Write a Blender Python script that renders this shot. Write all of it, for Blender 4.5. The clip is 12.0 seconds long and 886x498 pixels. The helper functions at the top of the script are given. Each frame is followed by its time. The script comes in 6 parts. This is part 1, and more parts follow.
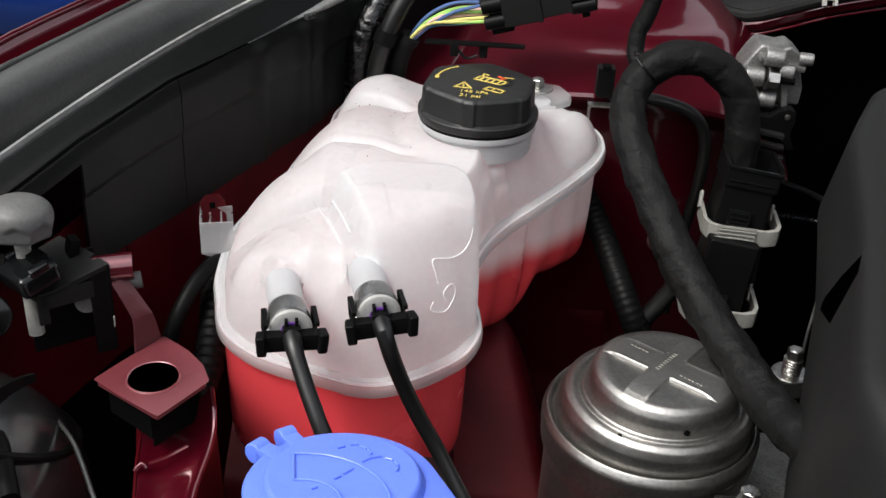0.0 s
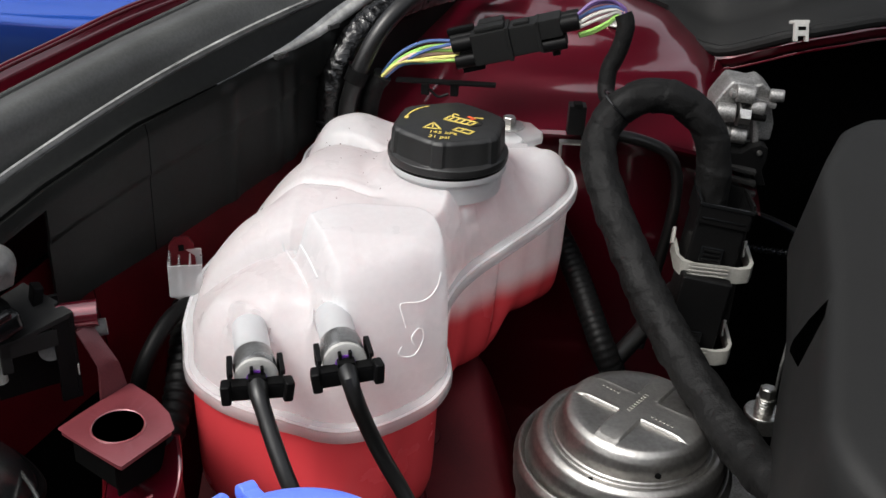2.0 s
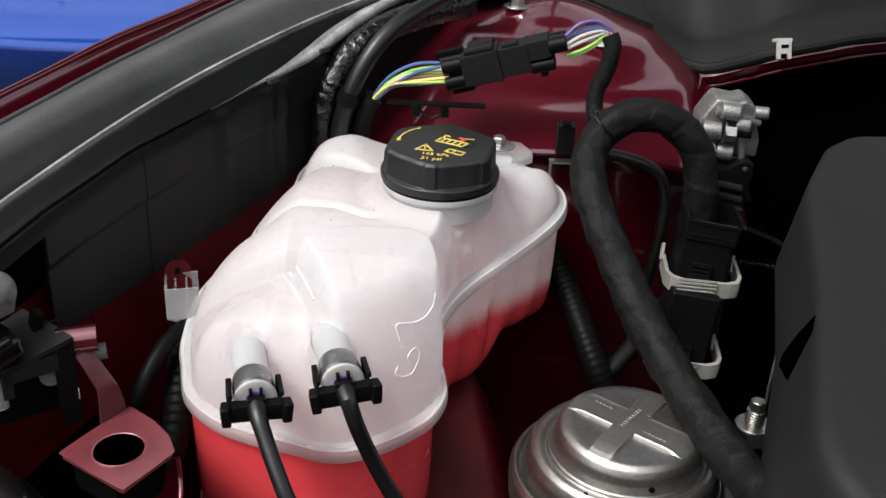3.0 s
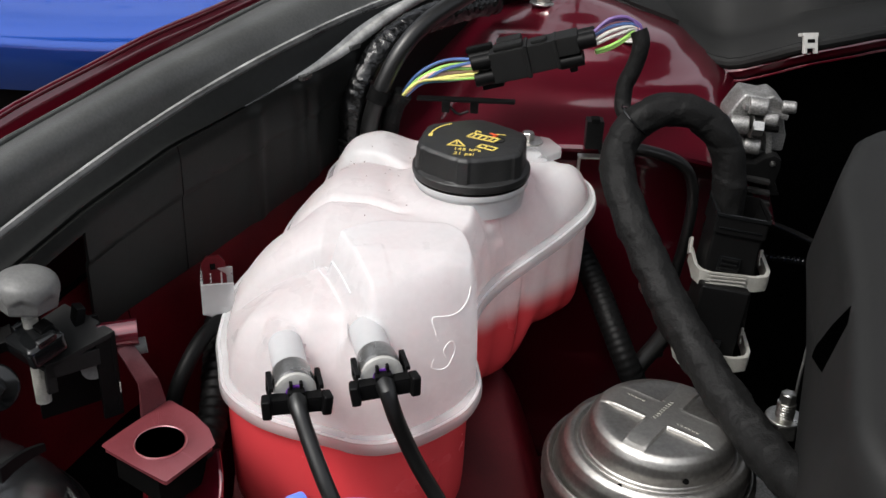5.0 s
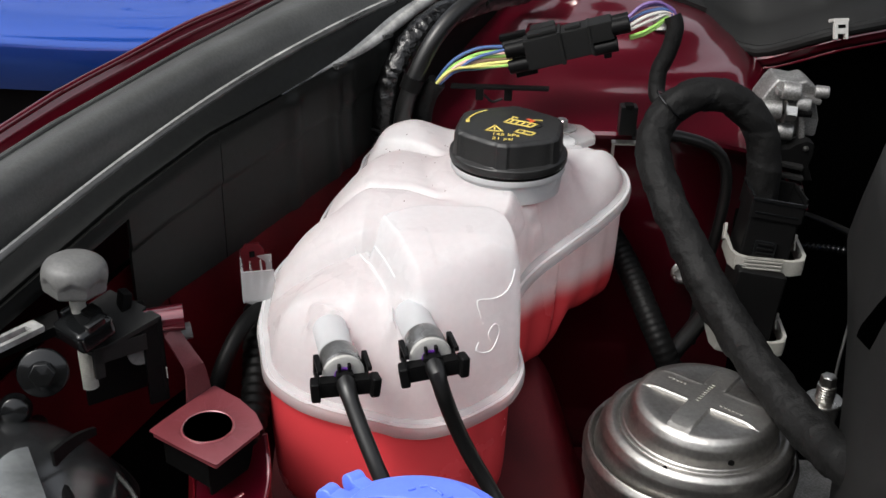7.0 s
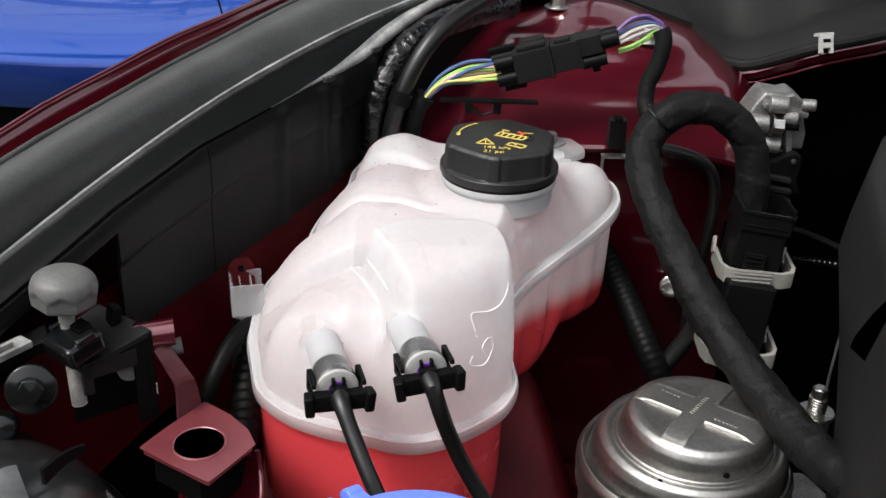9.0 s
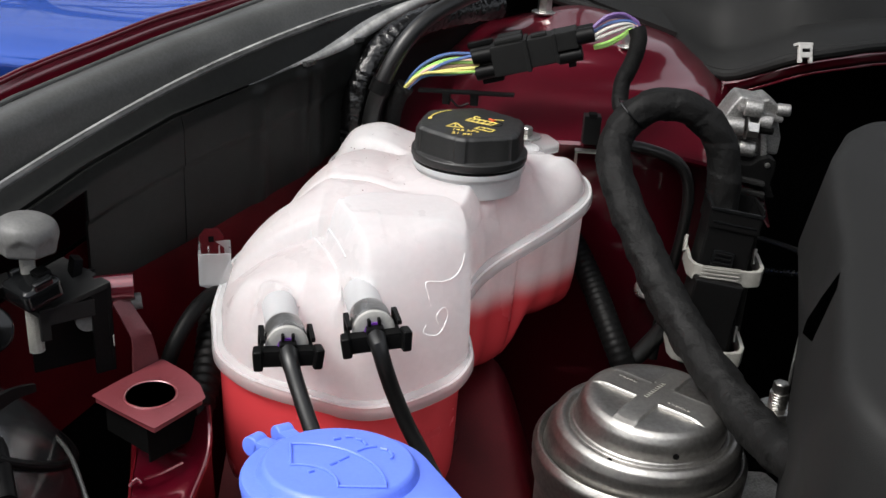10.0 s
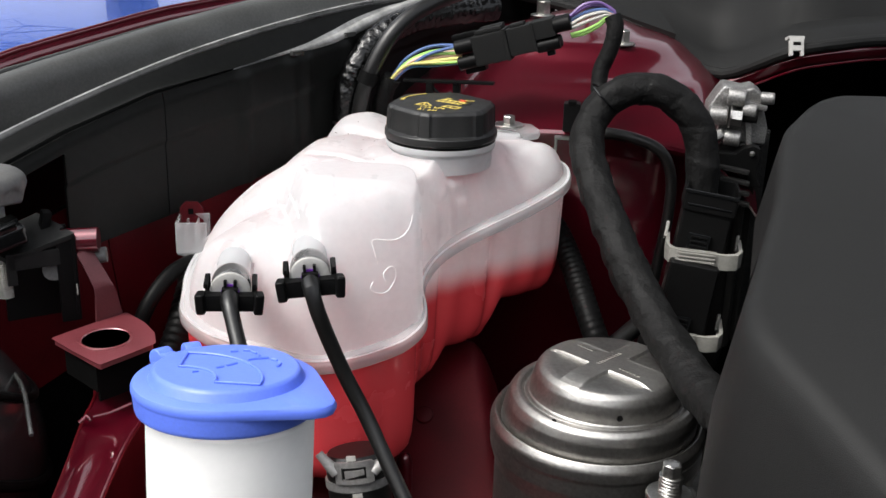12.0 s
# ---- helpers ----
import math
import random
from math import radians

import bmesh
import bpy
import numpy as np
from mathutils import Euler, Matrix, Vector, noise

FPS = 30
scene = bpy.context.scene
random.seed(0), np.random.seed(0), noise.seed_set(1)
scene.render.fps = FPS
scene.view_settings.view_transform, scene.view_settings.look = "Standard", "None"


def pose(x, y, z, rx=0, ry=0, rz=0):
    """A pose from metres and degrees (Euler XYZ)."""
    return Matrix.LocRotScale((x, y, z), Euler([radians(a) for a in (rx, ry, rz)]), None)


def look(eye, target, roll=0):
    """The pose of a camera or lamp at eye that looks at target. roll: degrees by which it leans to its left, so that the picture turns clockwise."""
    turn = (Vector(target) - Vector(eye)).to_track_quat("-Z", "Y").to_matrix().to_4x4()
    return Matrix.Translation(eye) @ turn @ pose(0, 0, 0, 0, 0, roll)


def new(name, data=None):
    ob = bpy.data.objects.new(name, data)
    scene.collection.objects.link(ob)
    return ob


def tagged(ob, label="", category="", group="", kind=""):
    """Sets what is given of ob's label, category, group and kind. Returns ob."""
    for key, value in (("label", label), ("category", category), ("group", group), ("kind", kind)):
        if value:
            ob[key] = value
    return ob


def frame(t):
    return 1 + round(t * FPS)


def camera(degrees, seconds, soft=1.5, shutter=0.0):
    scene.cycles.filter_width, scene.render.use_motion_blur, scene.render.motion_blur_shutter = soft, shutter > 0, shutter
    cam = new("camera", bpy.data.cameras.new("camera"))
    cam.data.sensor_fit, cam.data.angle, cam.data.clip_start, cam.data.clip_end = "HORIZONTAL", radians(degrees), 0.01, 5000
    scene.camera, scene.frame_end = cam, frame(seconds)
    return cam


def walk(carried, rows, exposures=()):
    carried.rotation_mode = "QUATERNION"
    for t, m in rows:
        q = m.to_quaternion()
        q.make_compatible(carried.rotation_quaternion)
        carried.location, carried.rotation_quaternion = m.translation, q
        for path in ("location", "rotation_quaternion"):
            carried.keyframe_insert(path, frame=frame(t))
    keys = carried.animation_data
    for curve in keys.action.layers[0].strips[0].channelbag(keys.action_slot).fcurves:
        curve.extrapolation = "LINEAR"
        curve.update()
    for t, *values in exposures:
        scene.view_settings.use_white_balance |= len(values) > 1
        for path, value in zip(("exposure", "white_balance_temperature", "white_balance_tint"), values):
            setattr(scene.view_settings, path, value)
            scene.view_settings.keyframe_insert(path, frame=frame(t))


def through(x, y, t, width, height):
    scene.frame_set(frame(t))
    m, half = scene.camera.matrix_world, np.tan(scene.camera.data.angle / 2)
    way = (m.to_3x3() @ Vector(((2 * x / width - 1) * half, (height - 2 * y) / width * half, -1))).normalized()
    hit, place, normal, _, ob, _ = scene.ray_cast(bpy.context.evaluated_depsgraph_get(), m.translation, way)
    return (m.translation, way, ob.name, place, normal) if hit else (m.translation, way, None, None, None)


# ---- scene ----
cam = camera(45.0, 12.0)
PATH = [
    (0, (0.008, -0.072, 0.511), (-0.038, 1.673, -0.465), 3.1),
    (0.5, (0.012, -0.068, 0.514), (-0.033, 1.678, -0.459), 2.8),
    (1, (0.018, -0.067, 0.514), (-0.033, 1.688, -0.445), 2.6),
    (1.5, (0.019, -0.064, 0.517), (-0.023, 1.693, -0.437), 2.9),
    (2, (0.018, -0.063, 0.522), (-0.011, 1.698, -0.425), 3.0),
    (2.5, (0.015, -0.065, 0.529), (0.004, 1.699, -0.414), 2.9),
    (3, (0.014, -0.069, 0.529), (0.009, 1.705, -0.395), 2.6),
    (5, (0.001, -0.075, 0.529), (-0.021, 1.697, -0.398), 2.1),
    (5.5, (-0.001, -0.079, 0.522), (-0.028, 1.695, -0.401), 2.0),
    (6, (-0.004, -0.084, 0.516), (-0.036, 1.692, -0.403), 1.6),
    (6.5, (-0.013, -0.083, 0.517), (-0.039, 1.69, -0.409), 1.7),
    (7, (-0.02, -0.081, 0.518), (-0.045, 1.697, -0.399), 1.5),
    (9, (-0.029, -0.079, 0.513), (-0.009, 1.715, -0.37), 1.9),
    (9.5, (-0.016, -0.09, 0.497), (0.0, 1.721, -0.35), 2.8),
    (10, (0.009, -0.105, 0.481), (-0.029, 1.729, -0.315), 3.4),
    (10.5, (0.039, -0.118, 0.47), (-0.078, 1.728, -0.289), 3.7),
    (11, (0.067, -0.127, 0.462), (-0.117, 1.724, -0.273), 3.6),
    (11.5, (0.09, -0.133, 0.445), (-0.147, 1.728, -0.247), 2.4),
    (12, (0.1, -0.134, 0.435), (-0.158, 1.732, -0.239), 1.6),
]
walk(cam, [(t, look(eye, target, roll)) for t, eye, target, roll in PATH], exposures=[(0.0, 0.11), (2.0, 0.09), (3.0, 0.15), (6.0, 0.12), (9.5, 0.15), (12.0, 0.35)])

# ---------------------------------------------------------------- light
world = bpy.data.worlds.new("sky")
scene.world = world
world.use_nodes = True
wn = world.node_tree.nodes
sky = wn.new("ShaderNodeTexSky")
sky.sky_type = "NISHITA"
sky.sun_disc = False
SUN_EL, SUN_AZ = 56.0, 232.0
sky.sun_elevation, sky.sun_rotation = radians(SUN_EL), radians(SUN_AZ)
sky.air_density, sky.dust_density = 1.0, 4.0
wn["Background"].inputs["Strength"].default_value = 0.262
hazy = wn.new("ShaderNodeHueSaturation")
hazy.inputs["Saturation"].default_value = 0.22
world.node_tree.links.new(sky.outputs["Color"], hazy.inputs["Color"])
world.node_tree.links.new(hazy.outputs["Color"], wn["Background"].inputs["Color"])
sun_data = bpy.data.lights.new("sun", "SUN")
sun_data.energy, sun_data.angle, sun_data.color = 1.8, radians(14), (1.0, 0.97, 0.92)
sun = new("sun", sun_data)
az, el = radians(SUN_AZ), radians(SUN_EL)
sun.matrix_world = look(Vector((math.sin(az) * math.cos(el), math.cos(az) * math.cos(el), math.sin(el))) * 20, (0, 0, 0))


# ---------------------------------------------------------------- materials
def material(name, color, rough=0.5, metal=0.0, grain=(400, 0.06), stain=(25, 0.12), bump=(600, 0.05), coat=0.0,
             second=None, spec=0.5, flake=0.0, scratch=0.0, random_piece=0.0):
    m = bpy.data.materials.new(name)
    m.use_nodes = True
    nt = m.node_tree
    N, L = nt.nodes, nt.links
    b = N["Principled BSDF"]
    tc = N.new("ShaderNodeTexCoord")
    fine = N.new("ShaderNodeTexNoise")
    fine.inputs["Scale"].default_value, fine.inputs["Detail"].default_value = grain[0], 3
    big = N.new("ShaderNodeTexNoise")
    big.inputs["Scale"].default_value, big.inputs["Detail"].default_value = stain[0], 5
    for n in (fine, big):
        L.new(tc.outputs["Object"], n.inputs["Vector"])
    ramp = N.new("ShaderNodeValToRGB")
    ramp.color_ramp.elements[0].position, ramp.color_ramp.elements[1].position = 0.3, 0.72
    dark = second or [c * (1 - 2 * stain[1]) for c in color]
    ramp.color_ramp.elements[0].color = (*dark, 1)
    ramp.color_ramp.elements[1].color = (*color, 1)
    L.new(big.outputs["Fac"], ramp.inputs["Fac"])
    mul = N.new("ShaderNodeMix")
    mul.data_type, mul.blend_type = "RGBA", "MULTIPLY"
    mul.inputs["Factor"].default_value = 1.0
    fr = N.new("ShaderNodeMapRange")
    fr.inputs["From Min"].default_value, fr.inputs["From Max"].default_value = 0.3, 0.7
    fr.inputs["To Min"].default_value, fr.inputs["To Max"].default_value = 1 - grain[1] * 2, 1 + grain[1]
    L.new(fine.outputs["Fac"], fr.inputs["Value"])
    L.new(ramp.outputs["Color"], mul.inputs["A"])
    L.new(fr.outputs["Result"], mul.inputs["B"])
    L.new(mul.outputs["Result"], b.inputs["Base Color"])
    rr = N.new("ShaderNodeMapRange")
    rr.inputs["To Min"].default_value, rr.inputs["To Max"].default_value = rough * 1.2, rough * 0.8
    L.new(big.outputs["Fac"], rr.inputs["Value"])
    L.new(rr.outputs["Result"], b.inputs["Roughness"])
    b.inputs["Metallic"].default_value = metal
    b.inputs["Specular IOR Level"].default_value = spec
    b.inputs["Coat Weight"].default_value = coat
    b.inputs["Coat Roughness"].default_value = 0.08
    if bump[1]:
        bp = N.new("ShaderNodeBump")
        bp.inputs["Strength"].default_value, bp.inputs["Distance"].default_value = bump[1], 0.001
        bn = N.new("ShaderNodeTexNoise")
        bn.inputs["Scale"].default_value, bn.inputs["Detail"].default_value = bump[0], 4
        L.new(tc.outputs["Object"], bn.inputs["Vector"])
        L.new(bn.outputs["Fac"], bp.inputs["Height"])
        L.new(bp.outputs["Normal"], b.inputs["Normal"])
    return m


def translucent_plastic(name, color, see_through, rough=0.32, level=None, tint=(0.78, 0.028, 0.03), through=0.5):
    """Milky plastic: part diffuse, part light that comes through, part clear. Below level the liquid's red is mixed
    into the wall's colour.
    """
    m = material(name, color, rough, 0, (260, 0.012), (30, 0.018), (110, 0.07))
    nt = m.node_tree
    N, L = nt.nodes, nt.links
    b, out = N["Principled BSDF"], N["Material Output"]
    col = b.inputs["Base Color"].links[0].from_socket
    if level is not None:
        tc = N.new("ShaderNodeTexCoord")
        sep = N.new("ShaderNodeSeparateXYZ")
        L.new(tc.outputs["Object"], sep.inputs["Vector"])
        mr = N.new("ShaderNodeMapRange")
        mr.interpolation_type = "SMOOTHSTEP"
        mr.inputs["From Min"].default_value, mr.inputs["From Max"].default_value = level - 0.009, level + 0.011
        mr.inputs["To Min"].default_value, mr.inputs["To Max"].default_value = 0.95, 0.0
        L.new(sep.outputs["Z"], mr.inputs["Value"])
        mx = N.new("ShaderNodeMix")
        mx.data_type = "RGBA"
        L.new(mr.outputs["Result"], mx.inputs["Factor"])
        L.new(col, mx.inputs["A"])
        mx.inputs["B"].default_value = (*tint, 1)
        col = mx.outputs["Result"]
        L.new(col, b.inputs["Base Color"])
    tr = N.new("ShaderNodeBsdfTranslucent")
    L.new(col, tr.inputs["Color"])
    a = N.new("ShaderNodeMixShader")
    a.inputs["Fac"].default_value = through
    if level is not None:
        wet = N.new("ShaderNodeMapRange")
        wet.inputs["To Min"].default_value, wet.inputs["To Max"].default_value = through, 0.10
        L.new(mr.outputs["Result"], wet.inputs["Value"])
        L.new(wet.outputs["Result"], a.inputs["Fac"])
    L.new(b.outputs["BSDF"], a.inputs[1])
    L.new(tr.outputs["BSDF"], a.inputs[2])
    clear = N.new("ShaderNodeBsdfTransparent")
    c = N.new("ShaderNodeMixShader")
    cloud = N.new("ShaderNodeTexNoise")
    cloud.inputs["Scale"].default_value, cloud.inputs["Detail"].default_value = 16, 2
    L.new(N["Texture Coordinate"].outputs["Object"], cloud.inputs["Vector"])
    cm = N.new("ShaderNodeMapRange")
    cm.inputs["From Min"].default_value, cm.inputs["From Max"].default_value = 0.35, 0.70
    cm.inputs["To Min"].default_value, cm.inputs["To Max"].default_value = see_through * 0.8, see_through * 1.2
    L.new(cloud.outputs["Fac"], cm.inputs["Value"])
    L.new(cm.outputs["Result"], c.inputs["Fac"])
    L.new(a.outputs["Shader"], c.inputs[1])
    L.new(clear.outputs["BSDF"], c.inputs[2])
    L.new(c.outputs["Shader"], out.inputs["Surface"])
    return m


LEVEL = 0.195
M_SHELL = translucent_plastic("milky_plastic", (0.868, 0.886, 0.896), 0.05, rough=0.28, through=0.54)
M_FLANGE = translucent_plastic("milky_plastic_edge", (0.76, 0.77, 0.78), 0.56, rough=0.46, through=0.5)
M_PORT = translucent_plastic("milky_plastic_port", (0.78, 0.795, 0.81), 0.34, rough=0.34, through=0.5)
# The look of coolant through the wall is put into its colour by height.
M_SHELL_LOW = translucent_plastic("milky_plastic_red_below", (0.92, 0.90, 0.905), 0.06, rough=0.26, level=LEVEL, tint=(0.86, 0.032, 0.047), through=0.45)
M_COOLANT = material("red_coolant", (0.75, 0.02, 0.02), 0.1, 0, (50, 0.02), (20, 0.05), (100, 0))
M_BOTTLE = material("white_bottle_plastic", (0.88, 0.885, 0.87), 0.45, 0, (300, 0.008), (14, 0.015), (150, 0.015))
for socket, value in (("Subsurface Weight", 1.0), ("Subsurface Scale", 0.04)):
    M_BOTTLE.node_tree.nodes["Principled BSDF"].inputs[socket].default_value = value
M_BOTTLE.node_tree.nodes["Principled BSDF"].inputs["Subsurface Radius"].default_value = (1.0, 1.0, 1.0)
M_RED = material("dark_red_car_paint", (0.140, 0.0028, 0.015), 0.30, 0.65, (2500, 0.10), (12, 0.10), (900, 0.02), coat=1.0)
M_RED.node_tree.nodes["Principled BSDF"].inputs["Coat IOR"].default_value = 1.9
M_RED.node_tree.nodes["Principled BSDF"].inputs["Coat Roughness"].default_value = 0.075
# Darker copy of the body red, with the bay's shade in its colour.
M_RED_DULL = material("dull_darker_red", (0.108, 0.0030, 0.0075), 0.46, 0.3, (1500, 0.12), (18, 0.25), (700, 0.05), coat=0.0, spec=0.2)
# Paler red: the sky's sheen on the bracket plate is in the base colour.
M_RED_BRACKET = material("sky_paled_bracket_red", (0.27, 0.046, 0.060), 0.48, 0.35, (1500, 0.10), (25, 0.15), (900, 0.05), coat=1.0)
M_RED_BRACKET.node_tree.nodes["Principled BSDF"].inputs["Coat IOR"].default_value = 2.2
M_RED_BRACKET.node_tree.nodes["Principled BSDF"].inputs["Coat Roughness"].default_value = 0.30
# Darker copy of the bracket red: the upright strap's shade is in it.
M_RED_ARM = material("shaded_strap_red", (0.115, 0.028, 0.034), 0.5, 0.3, (1500, 0.10), (25, 0.2), (900, 0.05), coat=0.2)
M_BLACK = material("black_plastic", (0.005, 0.005, 0.0051), 0.44, 0, (700, 0.15), (40, 0.15), (1400, 0.10), spec=0.1)
M_BLACK_SATIN = material("satin_black_panel", (0.0070, 0.0074, 0.0071), 0.42, 0, (300, 0.12), (15, 0.2), (500, 0.04), spec=0.14)
M_BLACK_GLOSS = material("glossy_black_plastic", (0.006, 0.0065, 0.007), 0.16, 0, (200, 0.1), (20, 0.2), (200, 0.01))
M_CAP = material("black_cap_plastic", (0.0135, 0.0135, 0.0133), 0.44, 0, (900, 0.15), (60, 0.1), (1800, 0.15), spec=0.5)
M_FOAM = material("dark_grey_rubber_seal", (0.066, 0.068, 0.066), 0.42, 0, (600, 0.10), (22, 0.20), (900, 0.12))
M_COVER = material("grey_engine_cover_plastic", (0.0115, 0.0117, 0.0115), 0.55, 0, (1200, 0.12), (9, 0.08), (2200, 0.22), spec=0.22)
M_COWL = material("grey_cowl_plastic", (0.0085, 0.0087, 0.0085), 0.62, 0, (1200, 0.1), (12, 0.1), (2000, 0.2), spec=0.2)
M_TAPE = material("black_cloth_tape", (0.0052, 0.0052, 0.0051), 0.66, 0, (1100, 0.22), (45, 0.2), (420, 0.7), spec=0.20)
M_RUBBER = material("black_rubber_hose", (0.007, 0.007, 0.007), 0.38, 0, (500, 0.15), (40, 0.2), (900, 0.06))
M_VINYL = material("shiny_black_vinyl_tape", (0.004, 0.004, 0.0042), 0.15, 0, (300, 0.2), (50, 0.2), (330, 1.0))
M_STEEL = material("pressed_steel", (0.435, 0.425, 0.405), 0.40, 1.0, (420, 0.08), (45, 0.2), (330, 0.16), second=(0.33, 0.32, 0.305))
M_STEEL_CAST = material("dull_cast_steel", (0.445, 0.435, 0.415), 0.46, 1.0, (420, 0.06), (60, 0.15), (330, 0.16), second=(0.38, 0.37, 0.35))
M_ZINC = material("zinc_plated_steel", (0.62, 0.61, 0.58), 0.3, 1.0, (700, 0.1), (60, 0.15), (700, 0.08))
M_ALU = material("cast_aluminium", (0.36, 0.355, 0.345), 0.46, 0.7, (800, 0.2), (60, 0.25), (700, 0.15))
# Pale grey that carries the glints of glossy edges in its colour.
M_LIP = material("glint_grey", (0.50, 0.50, 0.49), 0.20, 0.1, (300, 0.1), (40, 0.35), (300, 0.03), spec=0.8)
M_LIP_DARK = material("dark_grey_glossy_edge", (0.075, 0.076, 0.074), 0.24, 0.1, (300, 0.1), (40, 0.35), (300, 0.05), spec=0.8)
M_SHELL_THIN = translucent_plastic("thin_milky_plastic", (0.80, 0.80, 0.81), 0.68)
M_DULL_ALLOY = material("dull_dark_alloy", (0.024, 0.024, 0.0235), 0.5, 0.5, (800, 0.12), (50, 0.15), (900, 0.25))
M_GREYRING = material("grey_coupling_plastic", (0.22, 0.22, 0.218), 0.28, 0.7, (600, 0.08), (60, 0.1), (900, 0.05))
M_LATCH = material("pale_grey_latch_plastic", (0.30, 0.295, 0.27), 0.45, 0, (600, 0.06), (50, 0.1), (900, 0.06))
M_KNOB = material("grey_knob_plastic", (0.125, 0.125, 0.122), 0.5, 0, (600, 0.08), (60, 0.12), (1200, 0.12))
M_WHITE = material("white_nylon", (0.40, 0.395, 0.375), 0.4, 0, (500, 0.04), (60, 0.06), (900, 0.05))
M_BLUE = material("blue_plastic", (0.12, 0.21, 0.84), 0.38, 0, (700, 0.03), (40, 0.04), (1500, 0.05))
M_BLUECAR = material("blue_car_paint", (0.016, 0.085, 0.46), 0.20, 0.45, (2500, 0.06), (4, 0.06), (300, 0.0), coat=0.9)
M_BLUECAR.node_tree.nodes["Principled BSDF"].inputs["Coat IOR"].default_value = 1.6
M_BLUECAR.node_tree.nodes["Principled BSDF"].inputs["Coat Roughness"].default_value = 0.01
M_GLASS_DARK = material("dark_lamp_plastic", (0.016, 0.0168, 0.0175), 0.24, 0, (300, 0.05), (8, 0.1), (60, 0.0), spec=0.9)
M_LAMP_GLINT = material("pale_lamp_glint", (0.17, 0.18, 0.183), 0.16, 0, (300, 0.05), (40, 0.3), (60, 0.0), spec=0.6)
M_CLAMP = material("dull_grey_spring_steel", (0.34, 0.335, 0.33), 0.45, 0.5, (500, 0.1), (60, 0.15), (600, 0.1))
M_YELLOW = material("yellow_print", (0.72, 0.56, 0.13), 0.5, 0, (900, 0.15), (300, 0.1), (900, 0))
M_ORANGE = material("orange_print", (0.75, 0.10, 0.03), 0.5, 0, (900, 0.1), (300, 0.1), (900, 0))
M_SCRIBE = material("white_paint_pen", (0.97, 0.97, 0.97), 0.5, 0, (900, 0.02), (300, 0.02), (900, 0))
M_PURPLE = material("purple_seal", (0.14, 0.03, 0.32), 0.4, 0, (900, 0.1), (300, 0.1), (900, 0))
# Near-black for holes, gaps and the bay's depths; their darkness is in the colour.
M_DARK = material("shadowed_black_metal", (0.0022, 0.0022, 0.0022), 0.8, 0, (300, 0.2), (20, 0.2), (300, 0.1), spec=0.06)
M_WINDSHIELD = material("dark_windshield_glass", (0.01, 0.011, 0.012), 0.05, 0, (20, 0.05), (3, 0.05), (20, 0))
M_RING = material("dark_horizon_ring", (0.035, 0.034, 0.026), 0.9, 0, (3, 0.3), (0.6, 0.3), (4, 0.5))
M_BARK = material("dark_bark", (0.06, 0.05, 0.042), 0.9, 0, (60, 0.25), (5, 0.25), (60, 0.6))
M_HOOD = material("dark_hood_underside", (0.035, 0.034, 0.034), 0.85, 0, (60, 0.1), (4, 0.15), (60, 0.1), spec=0.2)
M_BLOCKER = material("brown_blocker_wall", (0.20, 0.17, 0.145), 0.85, 0, (30, 0.2), (1.2, 0.2), (40, 0.4))
M_ASPHALT = material("asphalt", (0.055, 0.055, 0.056), 0.85, 0, (90, 0.3), (1.5, 0.15), (120, 0.5))
M_TYRE = material("tyre_rubber", (0.02, 0.02, 0.02), 0.7, 0, (200, 0.1), (10, 0.1), (200, 0.2))
WIRES = {n: material(n + "_wire", c, 0.35, 0, (900, 0.05), (90, 0.08), (900, 0.02)) for n, c in (
    ("blue", (0.07, 0.13, 0.32)), ("green", (0.34, 0.62, 0.14)), ("yellow", (0.74, 0.70, 0.22)), ("pink", (0.76, 0.48, 0.40)),
    ("white", (0.55, 0.54, 0.50)), ("violet", (0.16, 0.09, 0.27)), ("teal", (0.03, 0.18, 0.26)))}


# ---------------------------------------------------------------- mesh tools
def thing(name, at, label, category, group="", kind=""):
    ob = new(name)
    ob.empty_display_size = 0.02
    ob.location = at
    return tagged(ob, label, category, group, kind)


def mesh_object(name, bm, mat, smooth=True, sharp=35):
    me = bpy.data.meshes.new(name)
    bmesh.ops.recalc_face_normals(bm, faces=bm.faces)
    bm.to_mesh(me)
    bm.free()
    me.materials.append(mat)
    if smooth:
        me.polygons.foreach_set("use_smooth", [True] * len(me.polygons))
        me.set_sharp_from_angle(angle=radians(sharp))
    ob = new(name, me)
    if smooth and len(me.polygons) < 260:
        wn_mod = ob.modifiers.new("even_shading", "WEIGHTED_NORMAL")
        wn_mod.keep_sharp = True
    return ob


def part(name, bm, mat, parent, label="", smooth=True, sharp=35):
    ob = mesh_object(name, bm, mat, smooth, sharp)
    ob.parent = parent
    if parent.parent is None:
        ob.matrix_parent_inverse = parent.matrix_basis.inverted()
    if label:
        ob["label"] = label
    return ob


def solo(name, bm, mat, label, category, group="", kind="", smooth=True, sharp=35):
    return tagged(mesh_object(name, bm, mat, smooth, sharp), label, category, group, kind)


